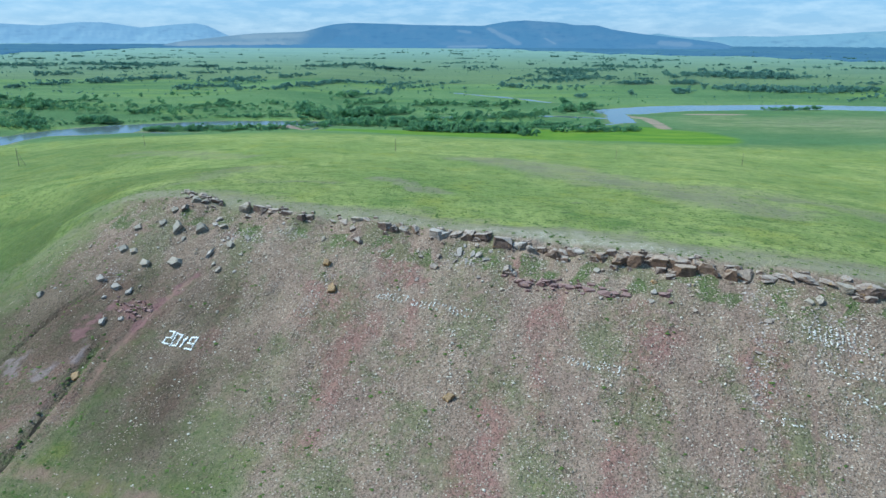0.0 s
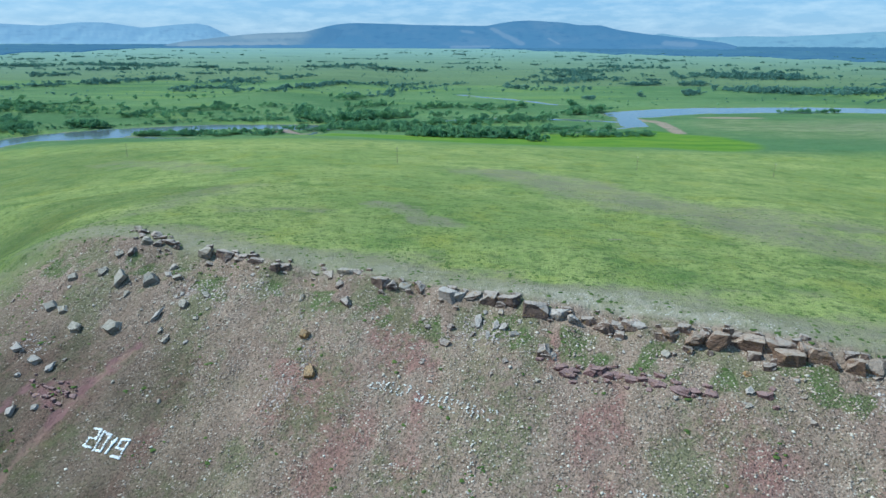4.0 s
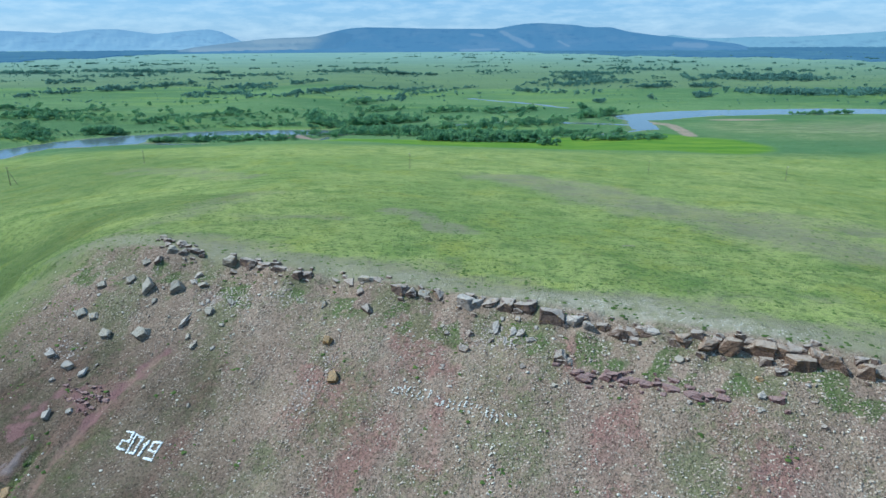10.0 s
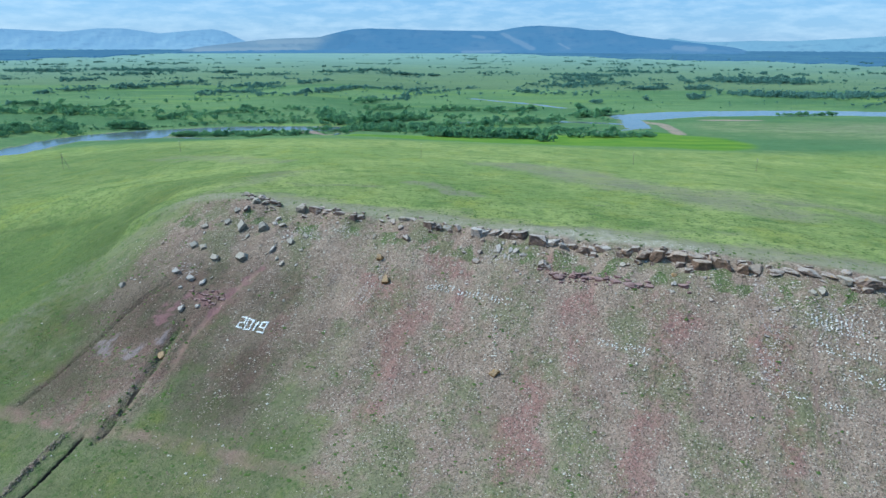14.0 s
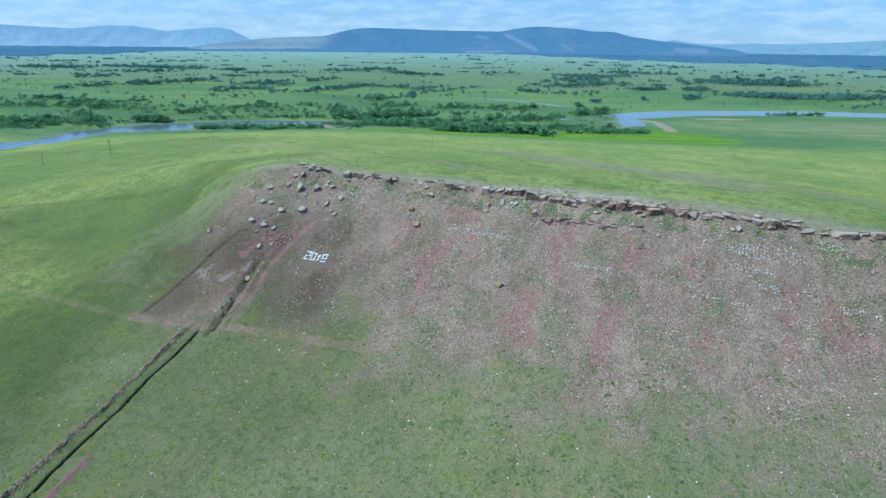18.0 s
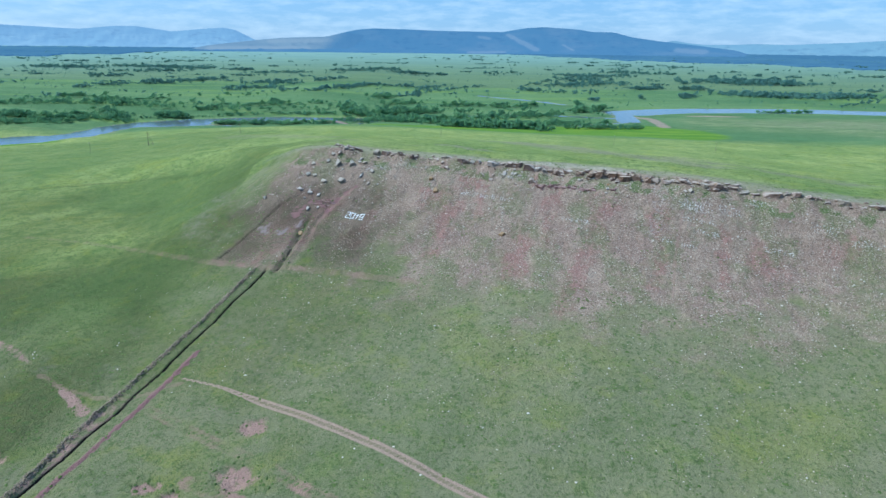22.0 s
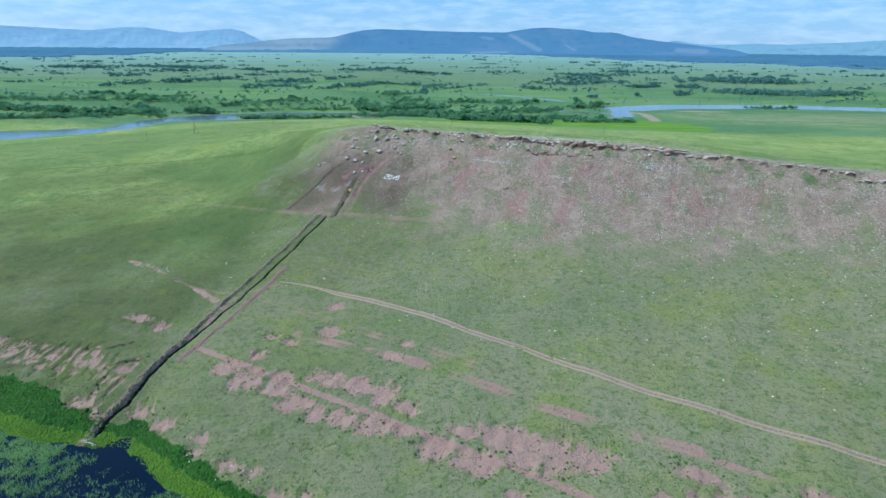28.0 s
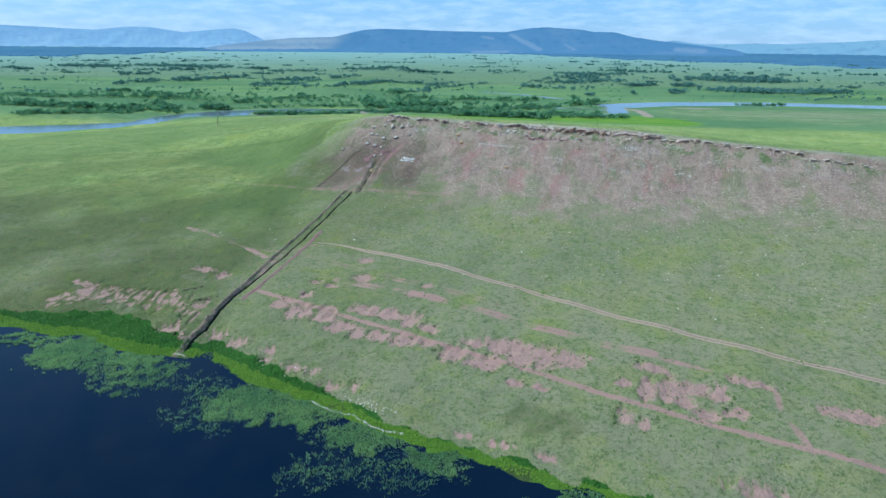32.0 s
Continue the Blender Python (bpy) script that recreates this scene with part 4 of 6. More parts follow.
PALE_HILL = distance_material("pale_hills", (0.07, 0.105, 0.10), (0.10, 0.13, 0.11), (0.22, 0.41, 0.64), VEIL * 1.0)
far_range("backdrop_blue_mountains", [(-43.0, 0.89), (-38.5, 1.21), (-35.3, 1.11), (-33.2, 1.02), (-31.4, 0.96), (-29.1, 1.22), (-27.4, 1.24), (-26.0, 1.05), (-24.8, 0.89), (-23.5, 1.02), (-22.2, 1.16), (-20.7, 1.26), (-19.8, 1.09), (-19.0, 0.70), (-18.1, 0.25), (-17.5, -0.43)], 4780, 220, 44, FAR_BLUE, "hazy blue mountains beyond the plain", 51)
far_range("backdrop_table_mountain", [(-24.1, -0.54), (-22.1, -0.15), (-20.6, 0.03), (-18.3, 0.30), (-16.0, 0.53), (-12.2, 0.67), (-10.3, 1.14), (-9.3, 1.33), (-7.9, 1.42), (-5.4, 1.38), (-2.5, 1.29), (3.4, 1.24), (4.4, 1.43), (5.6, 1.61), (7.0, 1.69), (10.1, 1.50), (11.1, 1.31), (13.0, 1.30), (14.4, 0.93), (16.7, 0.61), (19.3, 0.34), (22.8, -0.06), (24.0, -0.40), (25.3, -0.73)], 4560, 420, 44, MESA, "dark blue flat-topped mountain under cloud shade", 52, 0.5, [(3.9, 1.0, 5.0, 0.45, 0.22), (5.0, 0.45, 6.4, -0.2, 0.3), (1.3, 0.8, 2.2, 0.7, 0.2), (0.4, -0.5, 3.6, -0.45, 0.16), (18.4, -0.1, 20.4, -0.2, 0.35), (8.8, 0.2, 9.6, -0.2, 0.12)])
far_range("backdrop_sunlit_ridge", [(-24.6, -0.63), (-22.1, -0.15), (-20.6, 0.03), (-18.3, 0.30), (-16.0, 0.53), (-12.2, 0.67), (-10.5, 1.05), (-9.1, 0.87), (-7.4, 0.40), (-5.5, -0.06), (-2.5, -0.44), (-0.5, -0.77)], 4480, 300, 44, SUNLIT_RIDGE, "pale grassy ridge before the table mountain", 54, 0.8, [(-22, -0.4, -14, -0.3, 0.3), (-17, 0.25, -12, 0.4, 0.3)])


def forest_belt(near, depth, seed):
    """A far forest as an uneven canopy over the plain; near is (degrees right of ahead, distance of its near edge)."""
    a = np.array(near, float)
    az = np.linspace(a[0, 0], a[-1, 0], 420)
    d0 = np.interp(az, a[:, 0], a[:, 1])
    d0 = d0 + 90 * wavy(az * 40, 0 * az, 300, seed) + 40 * wavy(az * 40, 0 * az, 60, seed + 1)
    rows = np.concatenate([[0, 0.004], np.linspace(0.01, 1, 24)])
    A, Q = np.meshgrid(az, rows)
    D = d0[None] + (np.maximum(depth - d0, 30)[None]) * Q
    xs, ys = -5 + D * np.sin(np.radians(A)), D * np.cos(np.radians(A))
    zs = hill(xs, ys) + np.where(Q < 0.002, -3, 4.5 + 1.5 * wavy(A * 60, D, 40, seed + 2))
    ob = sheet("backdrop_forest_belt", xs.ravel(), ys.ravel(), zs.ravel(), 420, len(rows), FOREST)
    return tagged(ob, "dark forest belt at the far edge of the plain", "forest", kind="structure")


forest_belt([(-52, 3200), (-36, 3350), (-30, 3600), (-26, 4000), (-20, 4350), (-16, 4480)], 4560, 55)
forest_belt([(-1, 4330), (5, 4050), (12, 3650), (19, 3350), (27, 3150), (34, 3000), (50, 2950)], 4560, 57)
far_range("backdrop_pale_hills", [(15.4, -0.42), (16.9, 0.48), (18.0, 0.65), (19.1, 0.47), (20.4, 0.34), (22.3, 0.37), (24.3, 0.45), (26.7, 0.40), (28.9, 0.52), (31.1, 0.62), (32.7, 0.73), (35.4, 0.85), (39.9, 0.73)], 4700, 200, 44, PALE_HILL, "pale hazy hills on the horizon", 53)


# ---------------------------------------------------------------- building blocks
rng = np.random.RandomState(7)


def part(name, bm, material, parent, label=""):
    me = bpy.data.meshes.new(name)
    bm.to_mesh(me)
    bm.free()
    me.materials.append(material)
    ob = new(name, me)
    ob.parent = parent
    return tagged(ob, label)


def hull(size, seed, points=16, boxy=0.55):
    """An angular block: the hull of points scattered between an ellipsoid and a box, then weathered along its bedding."""
    r = random.Random(seed)
    bm = bmesh.new()
    for _ in range(points):
        v = Vector((r.gauss(0, 1), r.gauss(0, 1), r.gauss(0, 1))).normalized()
        box = v / max(abs(v.x), abs(v.y), abs(v.z))
        v = v.lerp(box, boxy) * r.uniform(0.82, 1.0)
        bm.verts.new((v.x * size[0] / 2, v.y * size[1] / 2, v.z * size[2] / 2))
    bmesh.ops.convex_hull(bm, input=bm.verts)
    bmesh.ops.delete(bm, geom=[v for v in bm.verts if not v.link_faces], context="VERTS")
    bmesh.ops.bevel(bm, geom=bm.edges[:], offset=min(size) * 0.03, segments=1, affect="EDGES", clamp_overlap=True)
    return weather(bm, size, seed, 0.7)


def weather(bm, size, seed, rough=1.0):
    """Subdivide and wear a block along its bedding and joints."""
    m = min(size)
    bmesh.ops.triangulate(bm, faces=bm.faces[:])
    bmesh.ops.subdivide_edges(bm, edges=[e for e in bm.edges if e.calc_length() > m * 0.3], cuts=2, use_grid_fill=True)
    bmesh.ops.triangulate(bm, faces=bm.faces[:])
    off = Vector((seed % 97, seed % 89, seed % 83))
    for v in bm.verts:
        d = noise.noise_vector(v.co * (1.3 / m) + off) * 0.10 + noise.noise_vector(v.co * (4 / m) + off) * 0.06
        bed = noise.noise(Vector((0, 0, v.co.z * 6.0 / m)) + off) * 0.15
        out = Vector((v.co.x, v.co.y, 0))
        v.co += (d * m + (out.normalized() * bed * m if out.length > 1e-4 else Vector())) * rough
    return bm


def block(size, seed):
    """A joint-bounded block: a box with shifted corners, one of them broken off."""
    r = random.Random(seed)
    bm = bmesh.new()
    bmesh.ops.create_cube(bm, size=1.0)
    for v in bm.verts:
        v.co = Vector([c * s * (1 + r.uniform(-0.26, 0.12)) for c, s in zip(v.co, size)])
    cut = Vector((r.choice((-1, 1)) * r.uniform(0.4, 1), -r.uniform(0.2, 1), r.uniform(0.2, 1))).normalized()
    got = bmesh.ops.bisect_plane(bm, geom=bm.verts[:] + bm.edges[:] + bm.faces[:], plane_co=Vector([c * s for c, s in zip(cut, size)]) * 0.42, plane_no=cut, clear_outer=True)
    bmesh.ops.holes_fill(bm, edges=[e for e in got["geom_cut"] if isinstance(e, bmesh.types.BMEdge)])
    bmesh.ops.bevel(bm, geom=bm.edges[:], offset=min(size) * 0.05, segments=1, affect="EDGES", clamp_overlap=True)
    return weather(bm, size, seed)


def at(u, s):
    """The place in the world of a point u along the crest and s in front of it."""
    return OX + u * EX + s * NX, OY + u * EY + s * NY


def height(x, y):
    return float(ground(np.array([x]), np.array([y]))[0])


def swarm(name, base, faces, places, sizes, turns, material, wobble=0.0, seed=1):
    """Many small pieces in one mesh: copies of a base shape, turned, scaled and each a little bent."""
    r = np.random.RandomState(seed)
    base, faces = np.asarray(base, float), np.asarray(faces, np.int32)
    n, k = len(places), len(base)
    v = base[None] * np.asarray(sizes)[:, None, :]
    v = v * (1 + wobble * r.uniform(-1, 1, (n, k, 1))) + wobble * 0.4 * r.uniform(-1, 1, (n, k, 3)) * np.asarray(sizes)[:, None, :]
    c, s = np.cos(turns)[:, None], np.sin(turns)[:, None]
    v = np.stack([v[..., 0] * c - v[..., 1] * s, v[..., 0] * s + v[..., 1] * c, v[..., 2]], -1) + np.asarray(places)[:, None, :]
    f = (faces[None] + (np.arange(n) * k)[:, None, None]).reshape(-1, faces.shape[1])
    me = bpy.data.meshes.new(name)
    me.vertices.add(n * k)
    me.vertices.foreach_set("co", v.astype(np.float32).ravel())
    me.loops.add(f.size)
    me.loops.foreach_set("vertex_index", f.astype(np.int32).ravel())
    me.polygons.add(len(f))
    me.polygons.foreach_set("loop_start", np.arange(0, f.size, f.shape[1], dtype=np.int32))
    me.update(calc_edges=True)
    me.materials.append(material)
    return new(name, me)


OCTA = ([(1, 0, 0), (0, 1, 0), (-1, 0, 0), (0, -1, 0), (0, 0, 1), (0, 0, -1)],
        [(0, 1, 4), (1, 2, 4), (2, 3, 4), (3, 0, 4), (1, 0, 5), (2, 1, 5), (3, 2, 5), (0, 3, 5)])
SLAB = ([(1, -0.7, -0.5), (0.8, 0.8, -0.5), (-0.9, 0.7, -0.5), (-0.8, -0.9, -0.5), (0.8, -0.5, 0.6), (0.6, 0.6, 0.7), (-0.7, 0.5, 0.6), (-0.6, -0.7, 0.5)],
        [(0, 1, 5), (0, 5, 4), (1, 2, 6), (1, 6, 5), (2, 3, 7), (2, 7, 6), (3, 0, 4), (3, 4, 7), (4, 5, 6), (4, 6, 7)])
a5 = np.arange(5) * 1.2566
SPIKY = ([(0, 0, 0.8)] + [(0.62 * math.cos(a), 0.62 * math.sin(a), 0.55 + 0.2 * math.sin(3 * a)) for a in a5] + [(math.cos(a + 0.6), math.sin(a + 0.6), -0.15) for a in a5],
         [(0, 1 + i, 1 + (i + 1) % 5) for i in range(5)] + [(1 + i, 6 + i, 1 + (i + 1) % 5) for i in range(5)] + [(6 + i, 6 + (i + 1) % 5, 1 + (i + 1) % 5) for i in range(5)])


# ---------------------------------------------------------------- rocks of the crest
def slab(wide, tall, thick, seed):
    """An angular plate of rock: an uneven outline given thickness, its edges chipped and its faces a little rough."""
    r = random.Random(seed)
    bm = bmesh.new()
    sides = r.randint(4, 6)
    ring = []
    for k in range(sides):
        a = 6.2832 * (k + r.uniform(-0.28, 0.28)) / sides
        q = r.uniform(0.62, 1.12)
        ring.append(Vector((math.cos(a) * wide * 0.5 * q, math.sin(a) * tall * 0.5 * q, 0)))
    tilt = Vector((r.uniform(-0.12, 0.12), r.uniform(-0.12, 0.12), 0))
    low = [bm.verts.new(v + Vector((0, 0, -thick / 2))) for v in ring]
    top = [bm.verts.new(v * r.uniform(0.5, 0.98) + Vector((0, 0, thick / 2 + v.dot(tilt)))) for v in ring]
    bm.faces.new(low[::-1])
    bm.faces.new(top)
    for k in range(sides):
        bm.faces.new((low[k], low[(k + 1) % sides], top[(k + 1) % sides], top[k]))
    bmesh.ops.bevel(bm, geom=bm.edges[:], offset=thick * 0.07, segments=1, affect="EDGES", clamp_overlap=True)
    bmesh.ops.recalc_face_normals(bm, faces=bm.faces[:])
    return weather(bm, (wide, tall, thick), seed, 0.75)


def fallen_slab(u, s, wide, tall, material, label, seed, lean=14):
    """A plate lying against the slope, tipped a little more steeply than the ground."""
    r = random.Random(seed)
    x, y = at(u, s)
    thick = min(wide, tall) * r.uniform(0.24, 0.36)
    ob = part("boulder", slab(wide, tall * 1.12, thick, seed), material, None)
    ob.matrix_world = pose(x, y, height(x, y) + thick * 0.22 + tall * 0.12, 26 + lean * r.uniform(0.5, 1.2), r.uniform(-14, 14), -18 + r.uniform(-22, 22))
    return tagged(ob, label, "boulder", "boulders on the slope")


# u, s, width and height of the fallen rocks
GREY = [(-23.7, 8.2, 2.3, 2.6), (-18.1, 6.4, 1.6, 2.5), (-13.5, 7.4, 3.3, 3.6), (-8.5, 5.7, 3.4, 3.2), (-4.1, 4, 2.4, 1.9), (4.1, 6.7, 1.9, 1.8), (1.7, 9.5, 2.5, 2), (-21.8, 14.1, 2.4, 2.4), (-18.9, 14.4, 3, 2), (-14, 16.6, 3.6, 2.5), (-7.4, 15.3, 3.3, 3.1),
        (-18.4, 2.3, 2.9, 1.9), (-10.4, 9.1, 1, 1.7), (5.7, 11.4, 1.2, 1.3), (1.3, 14.2, 1.2, 1.4), (3.4, 15.5, 1.5, 1.4), (73.9, 3.6, 1.6, 1.6), (106.2, 4.6, 2.4, 1.8), (107.6, 4, 1.8, 2.2), (-32.6, 26.5, 1.8, 1.8), (20.3, 3.9, 1, 1.6)]
PALE_SLABS = [(-20.8, 21.7, 2.6, 2.3), (-15.9, 22.7, 2.5, 1.9), (-12.3, 23, 1.6, 2.1), (-16.4, 25.2, 1.4, 1.2), (-12.3, 30, 1.6, 2.2), (-9, 28.4, 1.3, 1.3), (-6.7, 1.9, 2.4, 2), (-1.3, 12.1, 1.2, 3.4), (48.9, 3.1, 1.3, 2.8), (51.6, 3.8, 1.2, 1.8), (52.8, 3.9, 1.5, 1.7), (51, 5.5, 1.1, 1.6),
              (54.6, 4.7, 2, 1), (83.5, 7.4, 1.3, 1.2), (83.4, 9, 1.3, 0.8), (51.7, 1.4, 1.4, 1.1), (49.3, 1.5, 1.2, 1), (-6.7, 3.5, 2.6, 1.4), (9.5, 1.5, 1.3, 0.9)]
BROWN = [(28.6, 4.5, 3.3, 2.7), (25.4, 1.1, 2, 1.8), (45.4, 7.8, 2.5, 1.5), (45.5, 5.1, 1.8, 1.3), (42.3, 5.8, 1.4, 1), (48.8, 5.5, 0.9, 1.4), (74.9, 3.5, 1.1, 1.2), (54.5, 9.2, 1, 0.9), (-16, 1.9, 1.6, 2), (58.9, 6.7, 3.2, 3.4), (100.3, 9.1, 2.4, 1.1), (99, 14, 1.8, 0.6)]
ORANGE = [(25.4, 11.3, 2.2, 2.4), (29.2, 16.2, 2.1, 2), (57, 31, 2.1, 2), (83.5, 4.6, 1.3, 1), (-8.8, 39.4, 2.4, 2.3)]
seed = 100
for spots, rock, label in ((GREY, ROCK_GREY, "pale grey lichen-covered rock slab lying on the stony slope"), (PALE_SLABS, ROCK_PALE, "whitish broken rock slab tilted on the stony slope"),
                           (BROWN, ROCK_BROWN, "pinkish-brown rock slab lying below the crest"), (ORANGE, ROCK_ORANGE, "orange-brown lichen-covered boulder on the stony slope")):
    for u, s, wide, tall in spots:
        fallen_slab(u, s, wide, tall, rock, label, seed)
        seed += 1

# smaller stones fallen from the ledge
r = random.Random(17)
for k in range(110):
    u, s = (r.uniform(-34, 10), r.uniform(1.5, 26)) if k < 44 else (r.uniform(36, 60), r.uniform(2, 14)) if k < 68 else (r.uniform(60, 150), r.uniform(2, 12))
    kind = r.random()
    rock, label = (ROCK_GREY, "small grey lichen-covered stone on the slope") if kind < 0.4 else (ROCK_PALE, "small whitish angular stone on the slope") if kind < 0.65 else (ROCK_BROWN, "small pinkish-brown rock slab on the stony slope")
    fallen_slab(u, s, r.uniform(0.45, 1.1), r.uniform(0.4, 0.9), rock, label, 700 + k, 6)


def ledge(name, label, spots, material, alt, odds, seed, extra=0.9, filler=None, rise=0.72):
    """A broken ledge: blocks at u and s of their foot, so wide and so high, with smaller pieces wedged between and before them."""
    r = random.Random(seed)
    x, y = at(spots[0][0], spots[0][1])
    base = new(name)
    base.location = (x, y, height(x, y))
    tagged(base, label, "rock ledge", "rock ledges of the hill")

    def lay(u, s, wide, tall, rock, k):
        tall = max(tall * rise, 0.4)
        deep = max(min(wide * r.uniform(0.45, 0.75), 1.6), tall * 0.55)
        px, py = at(u, s - deep * 0.42)
        fx, fy = at(u, s)
        shape = block((wide * 1.1, deep, tall * 1.18), seed * 1000 + k) if r.random() < 0.45 else hull((wide * 1.22, deep * 1.3, tall * 1.35), seed * 1000 + k, r.randint(11, 16), 0.8)
        ob = part("block", shape, rock, base)
        ob.matrix_parent_inverse = Matrix.Translation(-base.location)
        ob.matrix_basis = pose(px, py, height(fx, fy) + tall * 0.40, r.uniform(-6, 9), r.uniform(-7, 7), -20.4 + r.uniform(-13, 13))

    for k, (u, s, wide, tall) in enumerate(spots):
        lay(u, s, wide, tall, alt if r.random() < odds else material, k)
        if r.random() < extra:
            q = r.uniform(0.25, 0.5)
            lay(u + r.uniform(-0.7, 0.7) * wide, s + r.uniform(0.2, 1.2), wide * q, tall * q, filler or material, k + 300)
        if r.random() < extra:
            q = r.uniform(0.3, 0.6)
            lay(u + r.uniform(-0.7, 0.7) * wide, s - r.uniform(0.8, 1.6), wide * q, tall * 0.45, filler or material, k + 600)
    return base


def run_of(start, end, line, sizes, seed, low=0.55):
    """Blocks of a weathered ledge one after the other, with gaps; line gives s, sizes the length for u."""
    r = random.Random(seed)
    out, u = [], start
    while u < end:
        size = sizes * r.uniform(0.5, 1.4)
        if r.random() < 0.8:
            out.append((u + size / 2, line(u) + r.uniform(-0.3, 0.3), size, max(0.5, size * r.uniform(low * 0.8, low * 1.3))))
        u += size * r.uniform(0.8, 1.4)
    return out


END = [(-14.6, 0, 2.4, 2), (-12.4, -0.2, 1.7, 1.6), (-14.8, -2.6, 1.9, 1.3), (-13, -2.4, 1.5, 1.1), (-10.3, -1, 2, 1.6), (-8.5, -0.9, 1.7, 1.3), (-1.1, -0.3, 3.4, 2.8), (2, -0.6, 2.7, 1.7), (5.3, -0.6, 2.5, 1.4), (7.7, -1, 1.8, 0.9), (-18.5, -3.2, 1.6, 1.2), (-17, -1.5, 1.6, 1.0), (-21, -4.5, 1.7, 1.3)]
LOW = [(9.3, -0.2, 2.6, 1), (12.7, 0.5, 2, 1.6), (14.3, -0.2, 2, 1.5), (19.6, -0.8, 2, 1), (22.4, -0.4, 1.9, 1.3), (25.8, -0.5, 3.1, 1), (27.7, -0.8, 1.9, 0.8), (32.1, 0.8, 2.3, 1.7), (34.1, 0.8, 2.1, 2.1), (36.5, 0.4, 2.1, 1.8), (38.2, 0.1, 1.9, 1.7)]
BIG = [(43.4, 1.2, 2.6, 2.3), (44.7, 0.9, 1.9, 1.7), (46.7, 0.4, 2.6, 1.2), (49.6, 0.5, 2.7, 2.4), (52.5, 0.6, 2.9, 1.8), (56.5, 1.5, 3.2, 2.5), (59.7, 1, 2.8, 2), (61.7, 1.2, 1.5, 1.7), (63.5, 0.5, 1.7, 1.4), (66, 1.5, 3, 2.8), (67.6, 1, 1.8, 1.9), (69.1, 0.6, 1.8, 1.7), (70.5, 0.8, 1.9, 0.9)]
RUSTY = [(73.2, 1.5, 1.3, 1.4), (74.4, 1.5, 2.5, 2.1), (76.9, 1.8, 3.2, 3), (78.3, 0.8, 1.3, 2), (80.1, 1.6, 2.6, 3.2), (81.1, 0.2, 1.4, 1.8), (83.5, 1.1, 3.2, 2.8), (85, 1.1, 2.1, 2.2), (86.4, 1.2, 2.4, 2.2), (88.1, 2.4, 3.8, 2.8), (87.8, 0.5, 2.8, 1.5), (89.4, 1.2, 2.2, 2), (91.4, 1.5, 2.7, 2.1), (93.3, 2, 1.9, 2.4), (95, 1.8, 1.7, 2.4), (96.9, 1.2, 4, 2.1)]
FADING = [(100.6, 1.2, 2.8, 1.6), (102.7, 0.9, 3, 1.6), (105.8, 0.9, 3.5, 1.6), (108.7, 0.8, 3.2, 1.2), (111, 1.4, 3, 1.8), (113.1, 1.3, 3.2, 2.3), (114.7, 1.8, 3.8, 3.3), (116.7, 0.9, 2.8, 1.2), (118.9, 0.3, 3.5, 1.2), (121.8, 0.3, 4, 1.1), (125.5, 0.3, 2.4, 0.9), (129.8, 0.5, 4.8, 1.8)]
RED = [(61.5, 8.6, 2, 1.2), (62.6, 9.4, 2, 1.7), (63.4, 8.6, 1.3, 1.5), (65.3, 8.4, 1.3, 1.5), (66.3, 8.2, 1.7, 1.6), (67.4, 8.3, 1.4, 0.9), (69.1, 7.9, 2, 0.8), (70.5, 8.6, 1.8, 0.9), (71.5, 8.3, 1.2, 0.9), (73.4, 8.7, 2.3, 1.1), (76.1, 9.2, 2.3, 1.3), (77.7, 8.8, 1.7, 1.1), (79.5, 8.5, 1.6, 1), (85.3, 7.7, 1.6, 1.2), (59.7, 7.4, 2, 1.2)]
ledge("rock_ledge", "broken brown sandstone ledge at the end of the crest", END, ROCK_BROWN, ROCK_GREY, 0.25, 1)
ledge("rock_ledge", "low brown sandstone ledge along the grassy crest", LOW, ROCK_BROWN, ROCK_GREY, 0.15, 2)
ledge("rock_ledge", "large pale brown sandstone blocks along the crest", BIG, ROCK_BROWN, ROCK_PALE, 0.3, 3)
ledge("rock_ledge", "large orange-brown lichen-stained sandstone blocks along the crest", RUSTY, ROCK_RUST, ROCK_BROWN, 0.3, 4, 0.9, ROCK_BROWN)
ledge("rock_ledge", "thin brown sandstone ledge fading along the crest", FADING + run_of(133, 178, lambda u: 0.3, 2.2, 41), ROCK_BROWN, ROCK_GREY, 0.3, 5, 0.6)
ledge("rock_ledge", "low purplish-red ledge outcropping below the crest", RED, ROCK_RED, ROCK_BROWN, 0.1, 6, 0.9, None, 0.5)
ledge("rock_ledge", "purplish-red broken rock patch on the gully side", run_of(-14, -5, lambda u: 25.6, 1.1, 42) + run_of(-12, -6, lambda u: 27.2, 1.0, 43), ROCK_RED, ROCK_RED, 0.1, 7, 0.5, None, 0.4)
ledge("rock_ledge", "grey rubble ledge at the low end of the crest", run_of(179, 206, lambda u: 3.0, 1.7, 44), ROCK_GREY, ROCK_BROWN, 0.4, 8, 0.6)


# ---------------------------------------------------------------- numbers and lettering laid out of white stones
def strokes(lines, gap=0.26, seed=3):
    """Places of stones laid close along the given strokes, in u and s."""
    r = np.random.RandomState(seed)
    pts = []
    for (u0, s0), (u1, s1) in lines:
        for k in np.linspace(0, 1, max(2, int(math.hypot(u1 - u0, s1 - s0) / gap) + 1)):
            pts.append((u0 + (u1 - u0) * k + r.uniform(-0.05, 0.05), s0 + (s1 - s0) * k + r.uniform(-0.05, 0.05)))
    return pts


